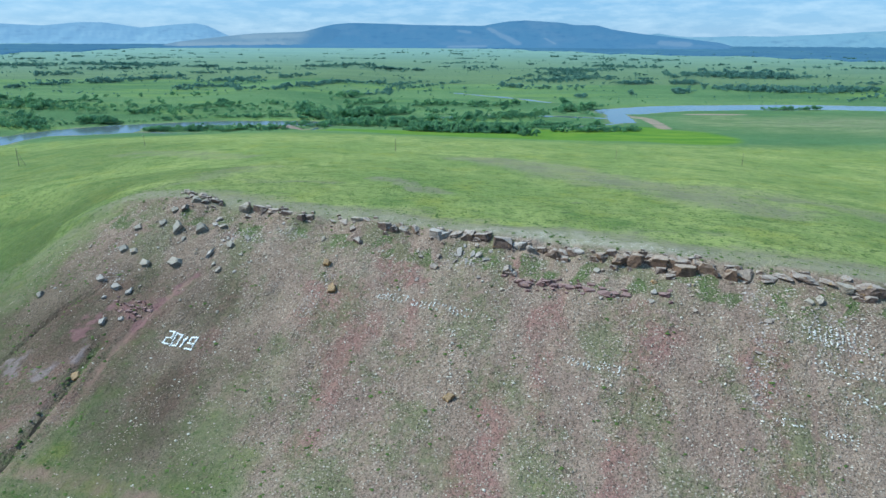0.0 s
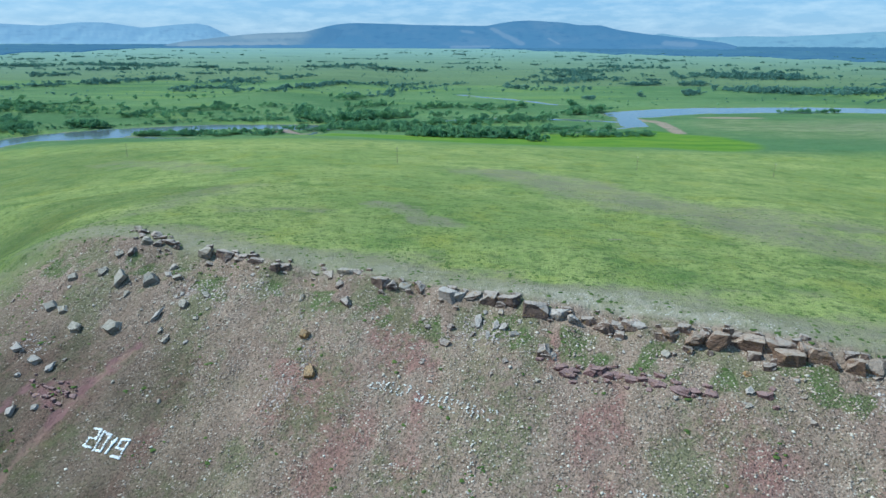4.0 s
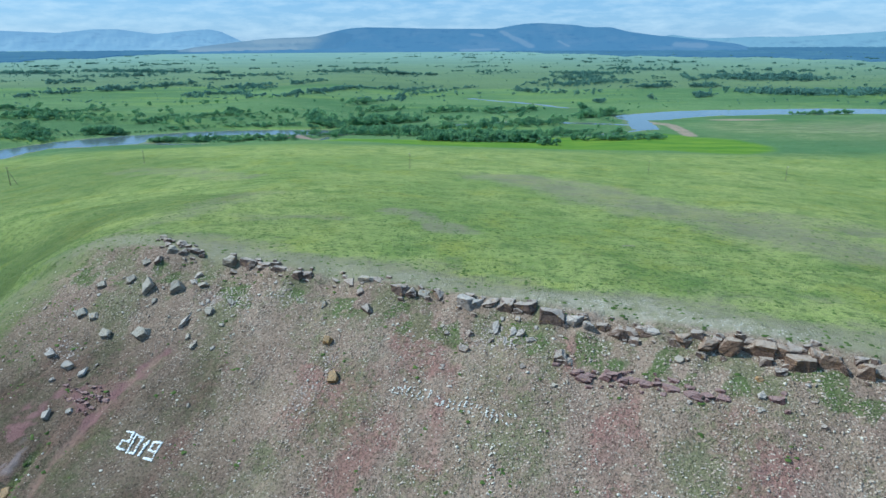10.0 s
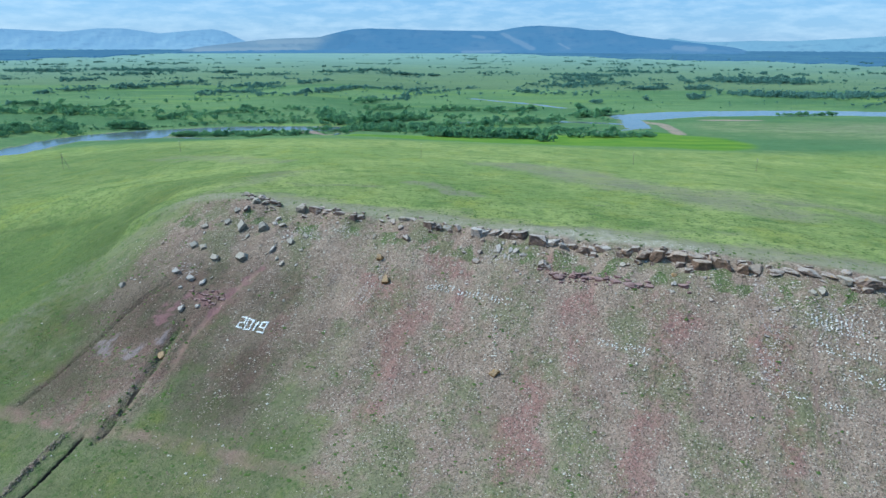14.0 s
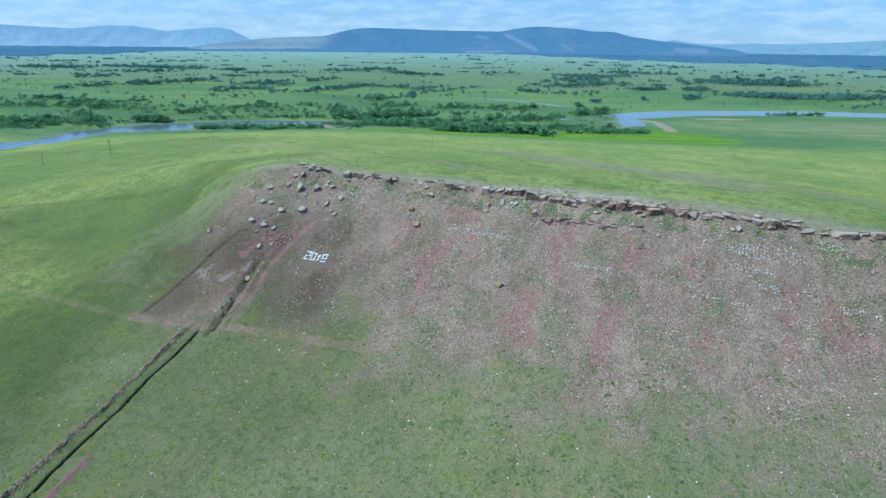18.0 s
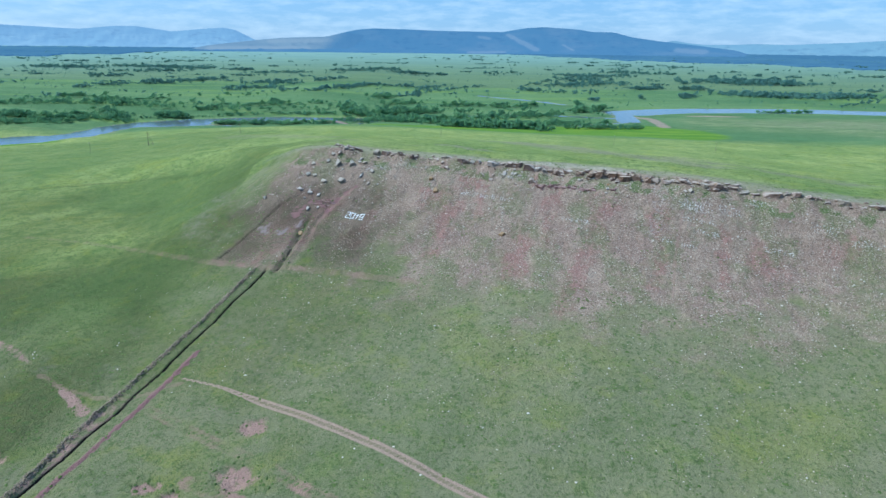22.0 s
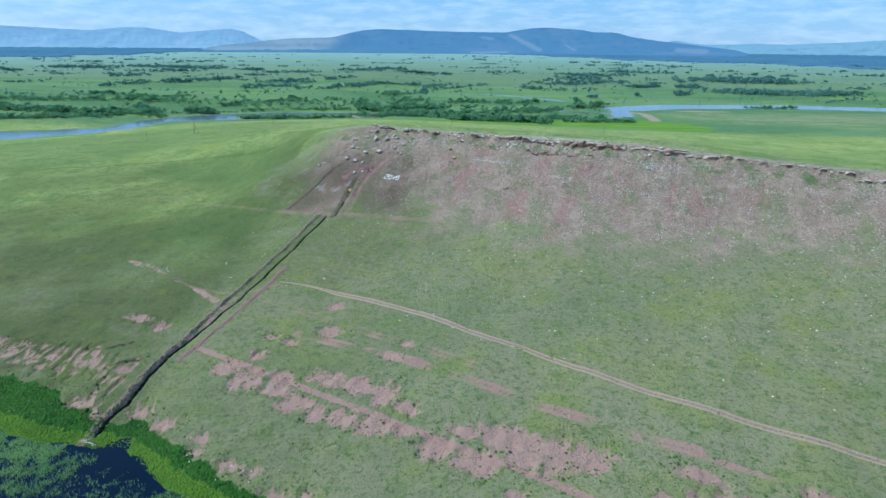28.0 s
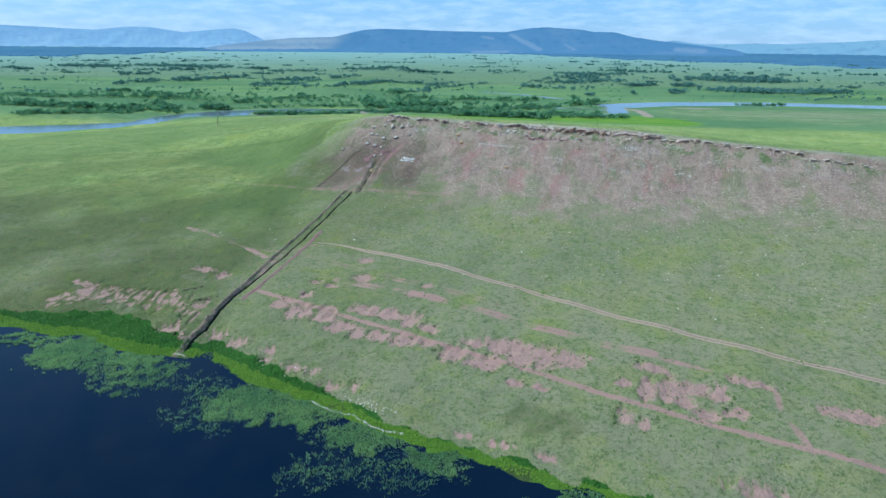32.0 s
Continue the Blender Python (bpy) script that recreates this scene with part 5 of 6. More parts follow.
def stone_row(name, pts, material, size, seed):
    p = np.array(pts)
    x, y = OX + p[:, 0] * EX + p[:, 1] * NX, OY + p[:, 0] * EY + p[:, 1] * NY
    r = np.random.RandomState(seed)
    k = size * r.uniform(0.75, 1.3, (len(p), 1)) * np.array([[1, 0.85, 0.6]])
    return swarm(name, *SLAB, np.stack([x, y, ground(x, y) + size * 0.3 + 0.08], 1), k, r.uniform(0, 6.28, len(p)), material, 0.15, seed)


number = new("stone_number")
nx0, ny0 = at(6, 30)
number.location = (nx0, ny0, height(nx0, ny0))
tagged(number, "2019 laid out in whitewashed stones on the slope", "stone number")
SEGMENTS = {"2": [((0, 1), (1, 1)), ((1, 1), (1, 0.5)), ((1, 0.5), (0, 0.5)), ((0, 0.5), (0, 0)), ((0, 0), (1, 0))],
            "0": [((0, 0), (1, 0)), ((1, 0), (1, 1)), ((1, 1), (0, 1)), ((0, 1), (0, 0))],
            "1": [((0.55, 0), (0.55, 1)), ((0.55, 1), (0.2, 0.7))],
            "9": [((1, 0.5), (0, 0.5)), ((0, 0.5), (0, 1)), ((0, 1), (1, 1)), ((1, 1), (1, 0)), ((1, 0), (0, 0))]}
lead = 3.0
for digit in "2019":
    wide = 1.25 if digit != "1" else 1.0
    lines = [tuple((lead + a * wide - 0.2 * b, 31.0 + 0.07 * (lead - 3) - 2.15 * b) for a, b in seg) for seg in SEGMENTS[digit]]
    ob = stone_row("digit", strokes(lines), WHITEWASH, 0.19, 60 + ord(digit))
    ob.parent = number
    ob.matrix_parent_inverse = Matrix.Translation(-number.location)
    lead += wide + 0.6

# worn lettering that can no longer be read: plain bars of pale stones (u from, u to, s, rows, stones a metre)
BARS = [(38, 43.5, 15.6, 1.5, 4.5), (44.5, 50, 16.0, 1.4, 4.5), (51, 55.5, 16.4, 1.4, 4.5), (72, 81, 21.3, 1.6, 2.6), (101, 104.5, 22.7, 1.0, 3.5), (107, 111, 22.6, 1.0, 3.5), (105, 114, 9.5, 3.0, 3.6), (116, 122, 8.5, 3.0, 2.2), (106.5, 115.5, 13.8, 1.6, 3.2),
        (110, 117, 17.2, 1.6, 2.6), (128.5, 137, 18.2, 1.3, 3.2), (124, 128, 2.6, 0.9, 4), (124.5, 128.5, 3.9, 0.9, 4), (118, 123, 24, 1.2, 1.8), (150, 158, 12, 2.0, 2.0), (162, 170, 10, 2.0, 2.4), (140, 147, 9, 2.4, 2.0)]
for k, (u0, u1, s, tall, many) in enumerate(BARS):
    r = np.random.RandomState(200 + k)
    n = int((u1 - u0) * many * max(tall, 1) * 1.6)
    col = np.round(r.uniform(u0, u1, n) / 0.75) * 0.75 + r.normal(0, 0.12, n)
    ob = stone_row("stone_lettering", np.stack([col, s + r.uniform(-tall / 2, tall / 2, n)], 1), WHITE_STONE, 0.118, 300 + k)
    tagged(ob, "worn row of pale stones laid as lettering on the slope", "stone lettering", "stone lettering on the slope", "stuff")
r = np.random.RandomState(77)
k = r.uniform(0, 1, 40)
ob = stone_row("stone_line", np.stack([53.5 + 3.2 * k + r.normal(0, 0.35, 40), 19.5 + 11 * k], 1), PALE, 0.13, 78)
tagged(ob, "line of pale stones running down to an orange boulder", "stone line", kind="stuff")


# ---------------------------------------------------------------- scree, tufts and shrubs
def field(n, ulo, uhi, slo, shi, seed, keep):
    r = np.random.RandomState(seed)
    u, s = r.uniform(ulo, uhi, n), r.uniform(slo, shi, n)
    x, y = OX + u * EX + s * NX, OY + u * EY + s * NY
    ok = r.uniform(0, 1, n) < keep(x, y, u, s)
    x, y, u, s = x[ok], y[ok], u[ok], s[ok]
    return np.stack([x, y, ground(x, y)], 1), r


def stony(x, y, u, s):
    edge = np.interp(s, (-5, 1, 5, 12, 22, 52, 62, 90), (-62, -69, -77, -84, -88, -88, -78, -70))
    return smooth(-8, 4, x - edge) * (1 - 0.93 * smooth(8, 62, s + 6 * wavy(x, y, 20, 61))) * (1 - 0.85 * smooth(15, -12, u) * smooth(10, 25, s)) * (1 - 0.5 * smooth(-35, -75, x)) * (0.5 + 0.6 * wavy(u, s, 9, 62)) * smooth(0.3, 2, s)


def dim(r, n, lo, hi, power=2.2, flat=0.6):
    k = lo + (hi - lo) * r.uniform(0, 1, n) ** power
    return k[:, None] * np.stack([r.uniform(0.7, 1.2, n), r.uniform(0.7, 1.2, n), flat * r.uniform(0.7, 1.2, n)], 1)


places, r = field(620000, -60, 210, 0.5, 100, 63, stony)
ob = swarm("scree", *OCTA, places, dim(r, len(places), 0.045, 0.23, 2.8), r.uniform(0, 6.28, len(places)), STONES, 0.3, 64)
tagged(ob, "grey and pinkish scree stones strewn over the slope", "scree", kind="stuff")
places, r = field(20000, -50, 200, 1, 120, 65, lambda x, y, u, s: 0.03 + 0.85 * stony(x, y, u, s))
ob = swarm("pale_stones", *OCTA, places, dim(r, len(places), 0.07, 0.34, 3.0), r.uniform(0, 6.28, len(places)), PALE, 0.3, 66)
tagged(ob, "scattered whitish stones on the grassy slope", "stones", kind="stuff")


def rubble(x, y, u, s):
    return smooth(0.0, 0.7, blobs(u + 0.8 * wavy(x, y, 5, 93), s, [(98.5, 5, 3, 4), (100, 11, 3.5, 5), (99, 18, 3, 5), (3, 6, 8, 3.5), (13, 3.5, 4, 2.5), (27, 14, 2.5, 3), (109, 9, 6, 5), (50, 5, 6, 4), (26, 20, 3, 3), (185, 8, 14, 7), (-19, 21, 4, 3)])) * 0.8


places, r = field(90000, -30, 205, 0.5, 30, 94, rubble)
ob = swarm("pale_rubble", *SLAB, places, dim(r, len(places), 0.05, 0.22, 2.2), r.uniform(0, 6.28, len(places)), RUBBLE, 0.3, 95)
tagged(ob, "patches of whitish and pinkish broken rubble on the slope", "rubble", kind="stuff")


def grassy(x, y, u, s):
    return 0.10 + 0.75 * smooth(0.1, 0.8, wavy(x, y, 9, 67)) + 0.3 * smooth(0.1, 0.7, wavy(x, y, 30, 96)) - 0.2 * (s < -60) - 0.6 * smooth(0, 3, s) * smooth(60, 20, s) * smooth(-75, -55, x) - 0.35 * smooth(40, 70, s) + 0.3 * smooth(-88, -98, x) * (y < 120)


places, r = field(150000, -190, 210, -130, 182, 68, grassy)
ob = swarm("grass_tufts", *SPIKY, places, dim(r, len(places), 0.10, 0.45, 2.2, 0.33), r.uniform(0, 6.28, len(places)), HERB, 0.3, 69)
tagged(ob, "dark green grass tufts and low herbs over the hill", "grass", kind="stuff")


def shrubby(x, y, u, s):
    clay = np.maximum(blobs(u, s, CLAY), blobs(u, s, WORN))
    return 0.22 * smooth(0, 0.5, blobs(u, s, [(-38, 158, 34, 18)])) + 0.06 * smooth(0.2, 0.6, blobs(u, s, [(95, 160, 75, 32)])) + smooth(-0.9, 0.1, clay) * smooth(0.75, 0.3, clay) * 0.7 + 0.5 * smooth(0.9, 0.4, np.abs(toline(x, y, DITCH)[1] - ditch_lines(toline(x, y, DITCH)[2])[1])) * (toline(x, y, DITCH)[0] < 4) + 0.9 * smooth(3, 1, toline(x, y, GULLY)[0])


places, r = field(34000, -70, 190, 20, 186, 70, shrubby)
ob = swarm("low_shrubs", *SPIKY, places, dim(r, len(places), 0.12, 0.42, 2.4, 0.7), r.uniform(0, 6.28, len(places)), TUFT, 0.3, 71)
tagged(ob, "small dark shrubs round the worn clay patches", "shrubs", kind="stuff")


def spoil(x, y, u, s):
    d, side, run = toline(x, y, DITCH)
    berm = ditch_lines(run)[0]
    return (d < 5) * smooth(1.1, 0.3, np.abs(side - berm)) * 0.9 * smooth(0, 3, run) * smooth(125, 120, run)


places, r = field(110000, -20, 5, 50, 190, 87, spoil)
ob = swarm("ditch_spoil", *OCTA, places, dim(r, len(places), 0.06, 0.34, 2.4, 0.8), r.uniform(0, 6.28, len(places)), CLOD, 0.3, 88)
tagged(ob, "brown earth clods heaped on the bank beside the ditch", "earth", kind="stuff")


# ---------------------------------------------------------------- water plants at the lake's edge
THICK = [(-135, -41, 13, 13), (-113, -45, 10, 5), (-153, -34, 9, 4), (-72, -66, 15, 10), (-58, -69, 10, 9), (-41, -79, 13, 7), (-23, -86, 8, 6), (8, -101, 14, 5)]
THIN = [(-108, -54, 16, 11), (-122, -48, 10, 7), (-49, -92, 10, 8), (-32, -91, 17, 8), (-80, -72, 14, 9), (-88, -60, 9, 8), (0, -106, 16, 8)]
OPEN = [(-95, -46, 8, 3.4), (-81, -53, 5, 3), (-7, -93, 8, 3)]


def stands(x, y):
    """How thick the water plants stand, in near the shore and farther out."""
    a, b = x + 3.0 * wavy(x, y, 11, 72) + 1.2 * wavy(x, y, 4, 79), y + 2.4 * wavy(x, y, 9, 74) + 1.0 * wavy(x, y, 3.5, 97)
    wet = smooth(0.05, -0.1, hill(x, y)) * (1 - smooth(0.0, 0.5, blobs(a, b, OPEN)))
    return wet * smooth(0.0, 0.45, blobs(a, b, THICK)), wet * smooth(0.0, 0.6, blobs(a, b, THIN))


def reedy(x, y, u, s):
    thick, thin = stands(x, y)
    drift = smooth(-0.5, 0.5, wavy(x, y, 5, 98))
    return np.maximum(thick * (0.45 + 0.55 * drift), 0.4 * thin * (0.2 + 0.8 * drift) * smooth(-92, -100, x - 0.6 * y - 30) + 0.2 * thin * drift) * (y < 20)


places, r = field(760000, -90, 150, 180, 240, 75, reedy)
places[:, 2] = 0.0
BLADES = ([(-0.5, 0, 0), (0.5, 0, 0), (0.35, 0.15, 1), (0, -0.5, 0), (0, 0.5, 0), (-0.3, 0.25, 0.85)], [(0, 1, 2), (3, 4, 5)])
ob = swarm("water_plants", *BLADES, places, dim(r, len(places), 0.07, 0.16, 1.5, 4.5), r.uniform(0, 6.28, len(places)), REED, 0.3, 76)
tagged(ob, "green reeds standing in thick beds along the lake shore", "reeds", kind="stuff")


PAD = ([(1, 0.2, 0), (0.3, 0.9, 0), (-0.8, 0.6, 0), (-0.9, -0.5, 0), (0.2, -1, 0)], [(0, 1, 2), (0, 2, 3), (0, 3, 4)])
places, r = field(440000, -90, 150, 180, 240, 175, lambda x, y, u, s: 0.5 * stands(x, y)[0] * (y < 20))
places[:, 2] = 0.02 + 0.02 * r.uniform(0, 1, len(places))
ob = swarm("floating_leaves", *PAD, places, dim(r, len(places), 0.04, 0.14, 2.0), r.uniform(0, 6.28, len(places)), PADS, 0.2, 176)
tagged(ob, "green floating leaves spread among the reeds of the lake", "water plants", kind="stuff")
places, r = field(440000, -90, 150, 180, 240, 177, lambda x, y, u, s: 0.6 * stands(x, y)[1] * smooth(-0.3, 0.5, wavy(x, y, 3.5, 99)) * (y < 20))
places[:, 2] = 0.01 + 0.02 * r.uniform(0, 1, len(places))
ob = swarm("water_weed", *PAD, places, dim(r, len(places), 0.04, 0.14, 2.0), r.uniform(0, 6.28, len(places)), WEED, 0.2, 178)
tagged(ob, "dark green weed floating low in the deeper water", "water plants", kind="stuff")


def lush(x, y, u, s):
    out = 190 - s * 190 / np.interp(x, *SHORE)
    wide = np.interp(x, (-172, -150, -135, -120, -100, -92, -80, -64, -46, -37, 10), (6, 11, 13, 14, 7.5, 9, 9, 7, 5, 3, 3)) + 1.3 * wavy(x, y, 12, 37)
    lime = np.interp(x, (-150, -120, -100, -80, -60, -30), (4.0, 4.5, 4, 4.6, 4.5, 3)) + 0.7 * wavy(x, y, 14, 55)
    return (out > -0.4) * smooth(wide + 1, wide - 1, out) * smooth(-185, -170, x), smooth(lime - 0.5, lime + 0.5, out)


places, r = field(60000, -90, 150, 174, 210, 85, lambda x, y, u, s: lush(x, y, u, s)[0] * (1 - lush(x, y, u, s)[1]))
ob = swarm("shore_grass", *SPIKY, places, dim(r, len(places), 0.12, 0.36, 1.8, 0.8), r.uniform(0, 6.28, len(places)), LIME_GRASS, 0.3, 86)
tagged(ob, "lime green grass at the very edge of the lake", "grass", kind="stuff")
places, r = field(70000, -90, 150, 166, 210, 81, lambda x, y, u, s: 0.9 * lush(x, y, u, s)[0] * lush(x, y, u, s)[1])
ob = swarm("shore_grass", *SPIKY, places, dim(r, len(places), 0.12, 0.4, 1.8, 0.8), r.uniform(0, 6.28, len(places)), SHORE_GRASS, 0.3, 82)
tagged(ob, "dark green lush grass along the wet lake shore", "grass", kind="stuff")
r = np.random.RandomState(83)
cx = np.linspace(-57, -32, 420) + r.normal(0, 0.25, 420)
cs = (189.2 + 0.5 * np.sin(cx * 0.45) + 0.12 * np.sin(cx * 1.7) + r.normal(0, 0.16, 420)) * np.interp(cx, *SHORE) / 190
cy = OY + (cs - (cx - OX) * NX) / NY
ob = stone_row("shore_stones", np.stack(us(cx, cy), 1), CRUST, 0.10, 84)
tagged(ob, "thin whitish crust of stones along the water edge", "stones", kind="stuff")
cx, cs = np.concatenate([r.normal(66, 2.5, 34), r.normal(72, 2.4, 30), r.normal(30, 14, 12), r.normal(3.6, 1.1, 30)]), np.concatenate([r.normal(184, 0.8, 34), r.normal(185, 0.6, 30), r.normal(178, 2, 12), r.normal(181.0, 0.3, 30)])
ob = stone_row("shore_stones", np.stack([cx, cs], 1), PALE, 0.14, 89)
tagged(ob, "loose whitish stones above the shore grass", "stones", kind="stuff")


# ---------------------------------------------------------------- poles of the power line
def power_pole(x, y, tall, turn, strut, label):
    base = new("power_pole")
    base.location = (x, y, height(x, y))
    base.rotation_euler = (0, 0, radians(turn))
    tagged(base, label, "power pole", "poles of the power line")

    def beam(name, a, b, r0, r1, material):
        bm = bmesh.new()
        bmesh.ops.create_cone(bm, cap_ends=True, segments=8, radius1=r0, radius2=r1, depth=1)
        a, b = Vector(a), Vector(b)
        m = Matrix.Translation((a + b) / 2) @ (b - a).to_track_quat("Z", "Y").to_matrix().to_4x4() @ Matrix.Diagonal((1, 1, (b - a).length, 1))
        bmesh.ops.transform(bm, matrix=m, verts=bm.verts)
        return part(name, bm, material, base)

    beam("post", (0, 0, -0.6), (0, 0, tall), 0.13, 0.09, POLE_WOOD)
    if strut:
        beam("strut", (tall * 0.34, 0, -0.5), (0.1, 0, tall * 0.86), 0.12, 0.09, POLE_WOOD)
        beam("strut", (-0.6, tall * 0.26, -0.5), (-0.05, 0.1, tall * 0.86), 0.12, 0.09, POLE_WOOD)
    beam("crossarm", (-0.85, 0, tall - 0.55), (0.85, 0, tall - 0.55), 0.07, 0.07, POLE_WOOD)
    for k in (-0.75, 0.0, 0.75):
        beam("insulator", (k, 0, tall - (0.5 if k else 0.02)), (k, 0, tall - (0.2 if k else -0.28)), 0.05, 0.035, GLASS)
    return base


power_pole(-234, 337, 10.0, 20, True, "braced wooden corner pole of a power line on the grass")
for px, py in ((-258, 306), (-180, 372), (-26, 328), (96, 346), (170, 352)):
    power_pole(px, py, 7.5, 80, False, "slender wooden power pole standing on the grassy slope")


# ---------------------------------------------------------------- trees of the river plain
def crown_mesh(name, seed, tall, wide, lobes, cards, size):
    """A crown of leaf sprays gathered in several uneven lobes."""
    r = np.random.RandomState(seed)
    v, f = [], []
    for _ in range(lobes):
        a, q = r.uniform(0, 6.28), r.uniform(0.1, 0.75)
        centre = np.array([math.cos(a) * wide * 0.5 * q, math.sin(a) * wide * 0.5 * q, tall * r.uniform(0.3, 0.8)])
        span = np.array([wide * r.uniform(0.2, 0.34), wide * r.uniform(0.2, 0.34), tall * r.uniform(0.13, 0.24)])
        for _ in range(cards):
            d = r.normal(0, 1, 3)
            d /= np.linalg.norm(d)
            c = centre + d * span * r.uniform(0.55, 1.05)
            out = d + r.normal(0, 0.3, 3)
            e1 = np.cross(out, r.normal(0, 1, 3))
            e1 = e1 / np.linalg.norm(e1) * size * r.uniform(0.6, 1.2)
            e2 = np.cross(out, e1)
            e2 = e2 / (np.linalg.norm(e2) + 1e-6) * size * r.uniform(0.5, 1.0)
            i = len(v)
            v += [c - e1 - e2 * 0.4, c + e1 * 0.3 - e2, c + e1 + e2 * 0.4, c - e1 * 0.3 + e2]
            f += [(i, i + 1, i + 2), (i, i + 2, i + 3)]
    me = bpy.data.meshes.new(name)
    me.from_pydata([tuple(p) for p in v], [], f)
    return me


def trunk_mesh(seed, tall, wide):
    r = random.Random(seed)
    bm = bmesh.new()

    def limb(a, b, r0, r1):
        a, b = Vector(a), Vector(b)
        got = bmesh.ops.create_cone(bm, cap_ends=True, segments=6, radius1=r0, radius2=r1, depth=1)["verts"]
        bmesh.ops.transform(bm, matrix=Matrix.Translation((a + b) / 2) @ (b - a).to_track_quat("Z", "Y").to_matrix().to_4x4() @ Matrix.Diagonal((1, 1, (b - a).length, 1)), verts=got)

    limb((0, 0, -0.3), (0.1, 0, tall * 0.5), 0.22, 0.12)
    for k in range(4):
        a = k * 1.57 + r.uniform(0, 1)
        limb((0.05, 0, tall * r.uniform(0.2, 0.4)), (math.cos(a) * wide * 0.3, math.sin(a) * wide * 0.3, tall * r.uniform(0.55, 0.75)), 0.11, 0.04)
    me = bpy.data.meshes.new("trunk")
    bm.to_mesh(me)
    bm.free()
    me.materials.append(BARK)
    return me


KINDS = []
for k, (tall, wide) in enumerate([(7.5, 7.5), (6.2, 7.5), (5.5, 7.5), (8.5, 6.8), (4.6, 6.5), (6.8, 6.2)]):
    me = crown_mesh("crown", 400 + k, tall, wide, 8, 20, 0.85)
    me.materials.append(LEAF)
    KINDS.append((trunk_mesh(500 + k, tall, wide), me))

# stands of trees on the plain: centre line, half width, count, height scale
NEAR_WOODS = [([(-303, 604), (-246, 611), (-157, 612)], 8, 480, 0.56), ([(-158, 664), (-111, 650), (-56, 652)], 20, 470, 0.9), ([(-48, 697), (36, 712), (114, 748)], 16, 320, 0.85), ([(-33, 590), (-1, 586), (39, 592), (65, 598)], 9, 230, 0.8), ([(68, 568), (82, 566)], 4, 16, 0.85),
              ([(105, 613), (149, 612), (191, 622)], 6, 120, 0.7), ([(147, 658), (162, 656)], 5, 26, 0.7), ([(54, 640), (113, 650), (150, 640)], 18, 300, 0.6), ([(-60, 655), (0, 640), (60, 628)], 24, 460, 0.7), ([(-151, 708), (-101, 735), (-53, 768)], 14, 190, 1.15)]
BANK_WOODS = [([(-447, 662), (-410, 632), (-390, 604)], 14, 110, 0.85), ([(-379, 652), (-351, 662)], 8, 46, 0.95), ([(-392, 640), (-332, 672), (-288, 700), (-182, 724)], 5, 150, 0.5), ([(-356, 712), (-330, 727)], 6, 34, 0.75), ([(-315, 595), (-313, 595)], 3, 9, 0.8), ([(143, 793), (206, 836)], 9, 90, 1.05),
              ([(65, 858), (110, 892)], 9, 46, 0.85), ([(165, 887), (168, 890)], 4, 9, 1.0), ([(-170, 745), (-147, 728)], 8, 50, 1.5), ([(415, 822), (493, 830)], 5, 80, 0.6), ([(-620, 590), (-519, 580), (-460, 600), (-410, 628)], 16, 480, 0.8), ([(-545, 522), (-497, 540), (-440, 572)], 10, 300, 0.6), ([(-675, 692), (-589, 688), (-523, 710), (-421, 724)], 14, 260, 0.8), ([(-614, 792), (-540, 824)], 10, 60, 0.9), ([(-342, 738), (-279, 777), (-204, 752)], 10, 90, 0.7)]
FAR_WOODS = [([(-511, 747), (-454, 782)], 9, 70, 0.8), ([(-458, 800), (-444, 813)], 6, 20, 0.9), ([(-282, 788), (-252, 790)], 7, 26, 0.8), ([(-130, 849), (-77, 901)], 9, 60, 0.9), ([(-58, 845), (0, 874), (57, 850)], 9, 90, 0.95), ([(-157, 922), (-99, 1062)], 9, 70, 0.9), ([(-278, 959), (-239, 1079), (-205, 1203), (-120, 1280)], 9, 190, 0.95),
             ([(203, 994), (224, 1014)], 8, 20, 0.9), ([(308, 1056), (314, 1057)], 6, 9, 1.0), ([(390, 1081), (431, 1127)], 10, 46, 1.1)]
GROVES = [([(-720, 1118), (-677, 1144)], 10, 40, 1.1), ([(-671, 1184), (-614, 1214)], 14, 60, 1.2), ([(-706, 1029), (-696, 1061)], 8, 24, 1.0), ([(-454, 1104), (-365, 1100)], 14, 70, 0.9), ([(108, 1259), (148, 1191)], 12, 40, 1.0), ([(-153, 1000), (-78, 1143), (36, 1370)], 10, 90, 0.9),
          ([(513, 1205), (577, 1140), (675, 1140), (775, 1190)], 40, 460, 1.25), ([(354, 1316), (433, 1353)], 12, 60, 1.1), ([(479, 1338), (520, 1340)], 16, 50, 1.3), ([(-103, 1208), (-46, 1366)], 10, 46, 1.0)]
BELTS = [([(675, 1681), (828, 1600)], 80, 520, 1.6), ([(-615, 1259), (-569, 1397)], 14, 70, 1.2), ([(-450, 1236), (-393, 1351)], 22, 90, 1.1), ([(-338, 1319), (-293, 1429)], 12, 46, 1.1), ([(213, 1378), (396, 1592)], 50, 170, 1.2), ([(322, 1866), (484, 1943)], 60, 110, 1.4), ([(-916, 1439), (-861, 1506)], 12, 60, 1.2),
         ([(-1542, 2137), (-1280, 2090)], 40, 200, 1.5), ([(-1317, 2300), (-900, 2116)], 45, 330, 1.5), ([(-456, 2059), (-224, 2093)], 30, 150, 1.3), ([(-630, 1764), (-500, 1829)], 45, 90, 1.2), ([(259, 1705), (364, 1705)], 40, 90, 1.3), ([(507, 2291), (681, 2144)], 50, 120, 1.4)]


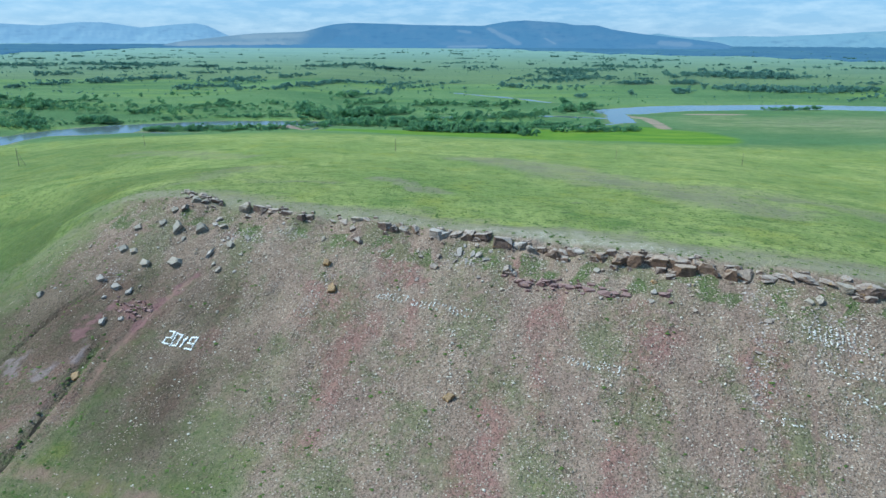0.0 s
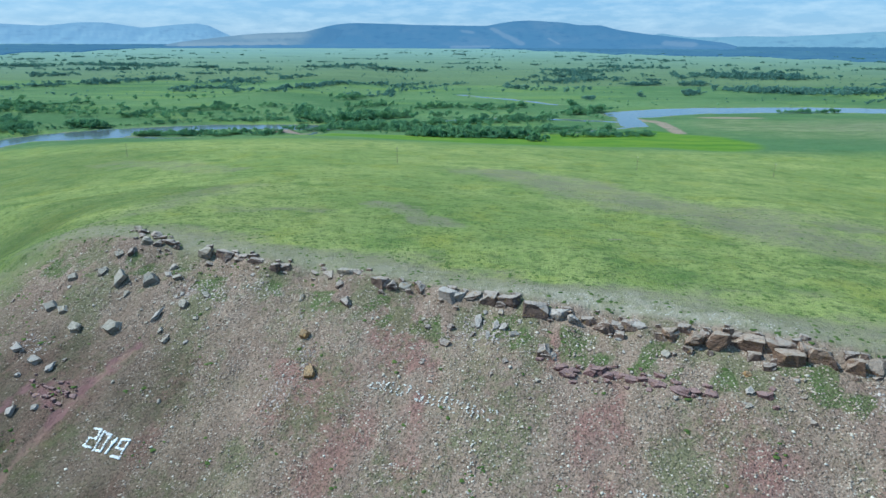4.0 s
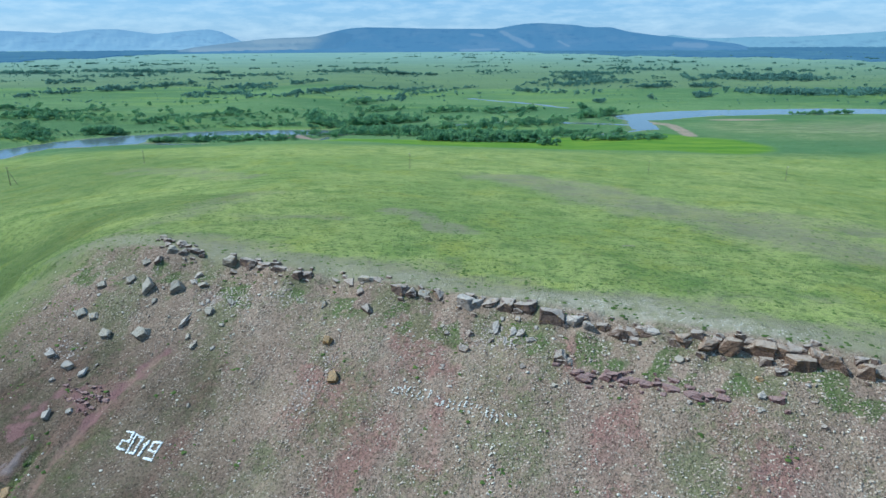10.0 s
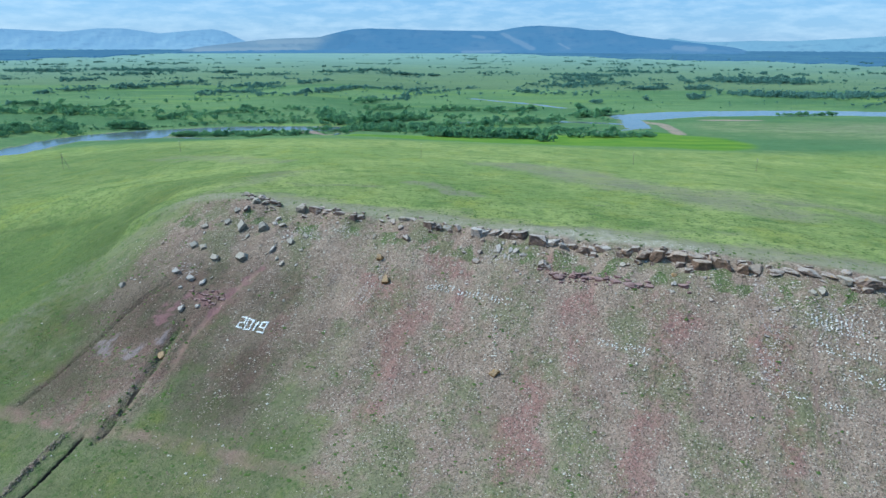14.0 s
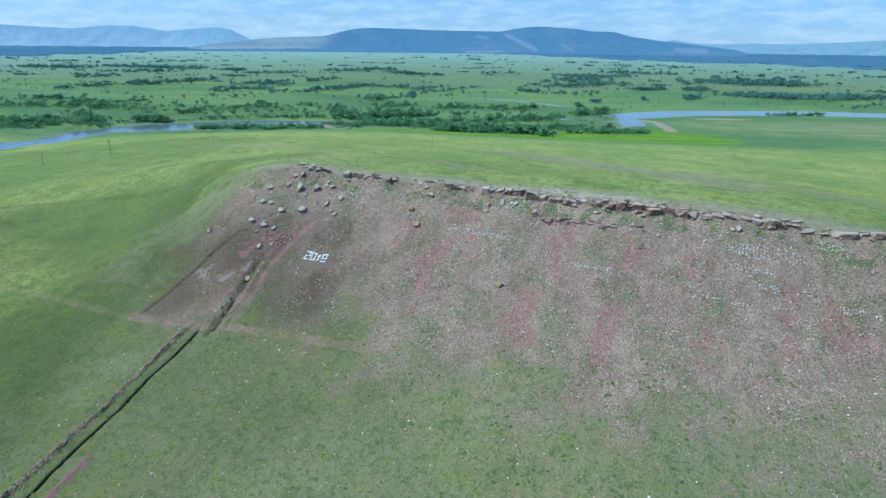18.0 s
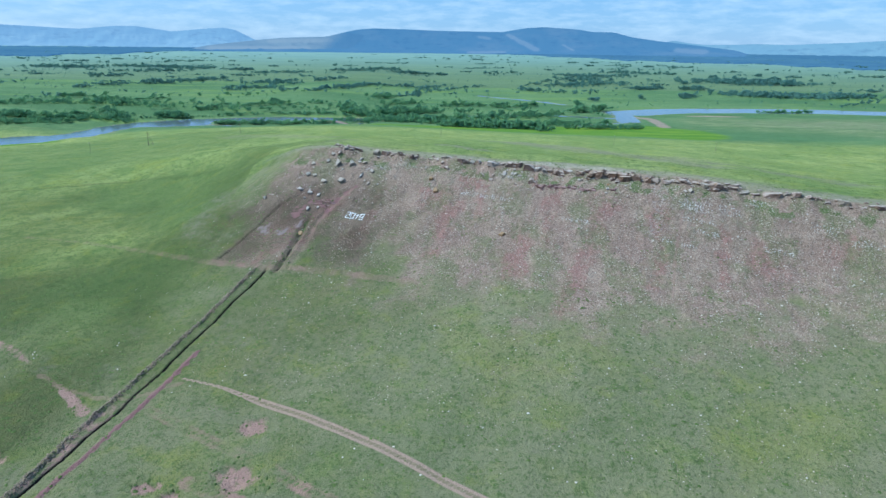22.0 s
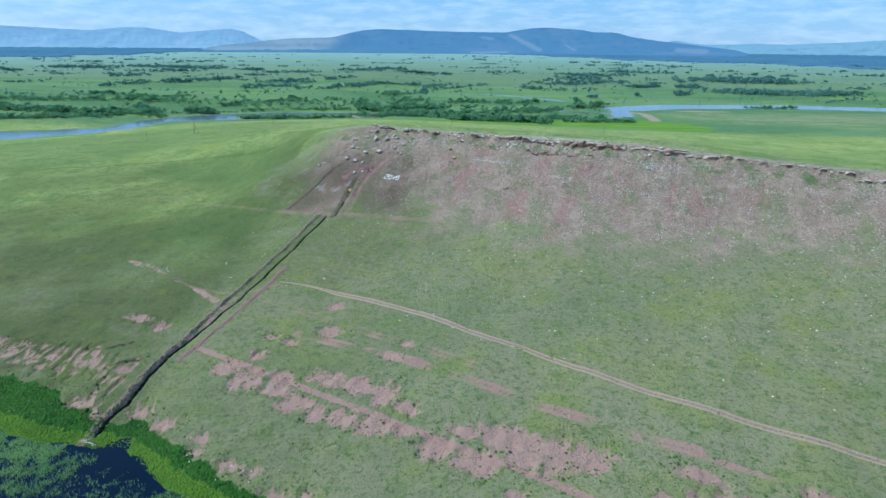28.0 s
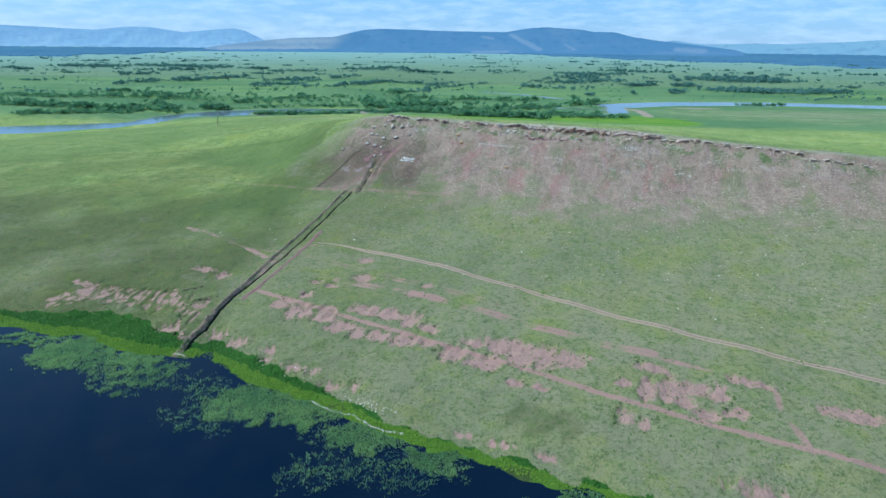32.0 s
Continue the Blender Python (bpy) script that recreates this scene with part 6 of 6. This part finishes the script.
def drawn(x, y):
    """From a true place on the plain to its place on the drawn-together plain."""
    d = np.hypot(x + 5, y)
    k = np.where(d > FLAT, (FLAT + FAR * (1 - np.exp(-(np.maximum(d, FLAT) - FLAT) / FAR))) / d, 1.0)
    return -5 + (x + 5) * k, y * k, k


def stand(line, half, n, seed):
    r = np.random.RandomState(seed)
    a = np.array(line, float)
    seg = np.hypot(*np.diff(a, axis=0).T)
    run = np.concatenate([[0], np.cumsum(seg)])
    t = r.uniform(0, run[-1], n)
    x, y = np.interp(t, run, a[:, 0]), np.interp(t, run, a[:, 1])
    return x + r.normal(0, half * 0.55, n), y + r.normal(0, half * 0.55, n), r


sites = []
for k, (line, half, n, scale) in enumerate(NEAR_WOODS + BANK_WOODS + FAR_WOODS + GROVES + BELTS):
    x, y, r = stand(line, half, n, 800 + k)
    ok = river(*drawn(x, y)[:2]) > 1.0
    clump = 0.75 + 0.5 * np.clip(wavy(x, y, 22, 81), -0.6, 0.9)
    sites += list(zip(x[ok], y[ok], (1.12 * scale * clump * r.uniform(0.7, 1.25, n))[ok]))
# loose groups and lone bushes over the plain
r = np.random.RandomState(90)
n = 1050
cx, cy = r.uniform(-1, 1, n), 700 + 5500 * r.uniform(0, 1, n) ** 1.7
cx = cx * (180 + 0.82 * cy)
keep = (wavy(cx * 0.7, cy, 520, 83) + 0.35 * r.normal(0, 1, n) > -0.05) & ~((cx > 210) & (cy < 850)) & ~((cx > -60) & (cx < 220) & (cy < 720))
for x0, y0 in zip(cx[keep], cy[keep]):
    many = 1 + int(r.exponential(3 if y0 < 1300 else 8))
    spread_x, spread_y, turn = r.uniform(6, 34), r.uniform(2, 7), r.normal(0.15, 0.3)
    a, b = r.normal(0, spread_x, many), r.normal(0, spread_y, many)
    x, y = x0 + a * math.cos(turn) - b * math.sin(turn), y0 + a * math.sin(turn) + b * math.cos(turn)
    ok = river(*drawn(x, y)[:2]) > 3
    sites += list(zip(x[ok], y[ok], (r.uniform(0.5, 1.2, many) * r.uniform(0.7, 1.3) * (1 + 0.3 * (y0 > 1600)))[ok]))
n = 2600
x, y = r.uniform(-1, 1, n), 610 + 1500 * r.uniform(0, 1, n) ** 1.5
x = x * (180 + 0.85 * y)
ok = (wavy(x * 0.7, y * 1.6, 190, 84) + 0.4 * r.normal(0, 1, n) > 0.15) & ~((x > 200) & (y < 860)) & ~((x > -60) & (x < 220) & (y < 640)) & (river(*drawn(x, y)[:2]) > 3)
sites += list(zip(x[ok], y[ok], r.uniform(0.22, 0.6, n)[ok]))
sites = np.array(sites)
px, py, pk = drawn(sites[:, 0], sites[:, 1])
pz = ground(px, py)
order = np.argsort(np.hypot(px, py))
near, rest = order[:300], order[300:]
r = np.random.RandomState(91)
groves = []
for trunk, crown in KINDS:
    tree = new("tree")
    tagged(tree, "bushy green willow tree on the river bank", "tree", "trees along the river")
    for nm, data in (("trunk", trunk), ("crown", crown)):
        ob = new(nm, data)
        ob.parent = tree
    groves.append(tree)
used = set()
for i in near:
    k = r.randint(len(groves))
    size = sites[i, 2] * pk[i]
    m = pose(px[i], py[i], pz[i] - 0.1, 0, 0, r.uniform(0, 360))
    ob = groves[k] if k not in used else copy_thing(groves[k], m)
    used.add(k)
    ob.matrix_basis = m @ Matrix.Diagonal((size, size, size * r.uniform(0.9, 1.2), 1))


def woods(name, picks, seed, cards, label):
    base = crown_mesh("pattern", seed, 6.2, 7.6, 6, cards, 7.0 / (cards + 1) ** 0.5 * 0.40)
    v = np.array([p.co[:] for p in base.vertices])
    f = np.array([p.vertices[:] for p in base.polygons])
    bpy.data.meshes.remove(base)
    rr = np.random.RandomState(seed)
    k = (sites[picks, 2] * pk[picks])[:, None] * np.stack([np.ones(len(picks)), np.ones(len(picks)), rr.uniform(0.9, 1.25, len(picks))], 1)
    ob = swarm(name, v, f, np.stack([px[picks], py[picks], pz[picks] - 0.3], 1), k, rr.uniform(0, 6.28, len(picks)), HAZY_LEAF if cards < 10 else LEAF, 0.06, seed)
    return tagged(ob, label, "woods", kind="stuff")


far = np.hypot(px, py) > 1000
for k in range(3):
    woods("river_woods", rest[~far[rest]][k::3], 95 + k, 26, "dense willow scrub and trees along the river")
    woods("far_woods", rest[far[rest]][k::3], 105 + k, 7, "scattered far trees and groves on the plain")
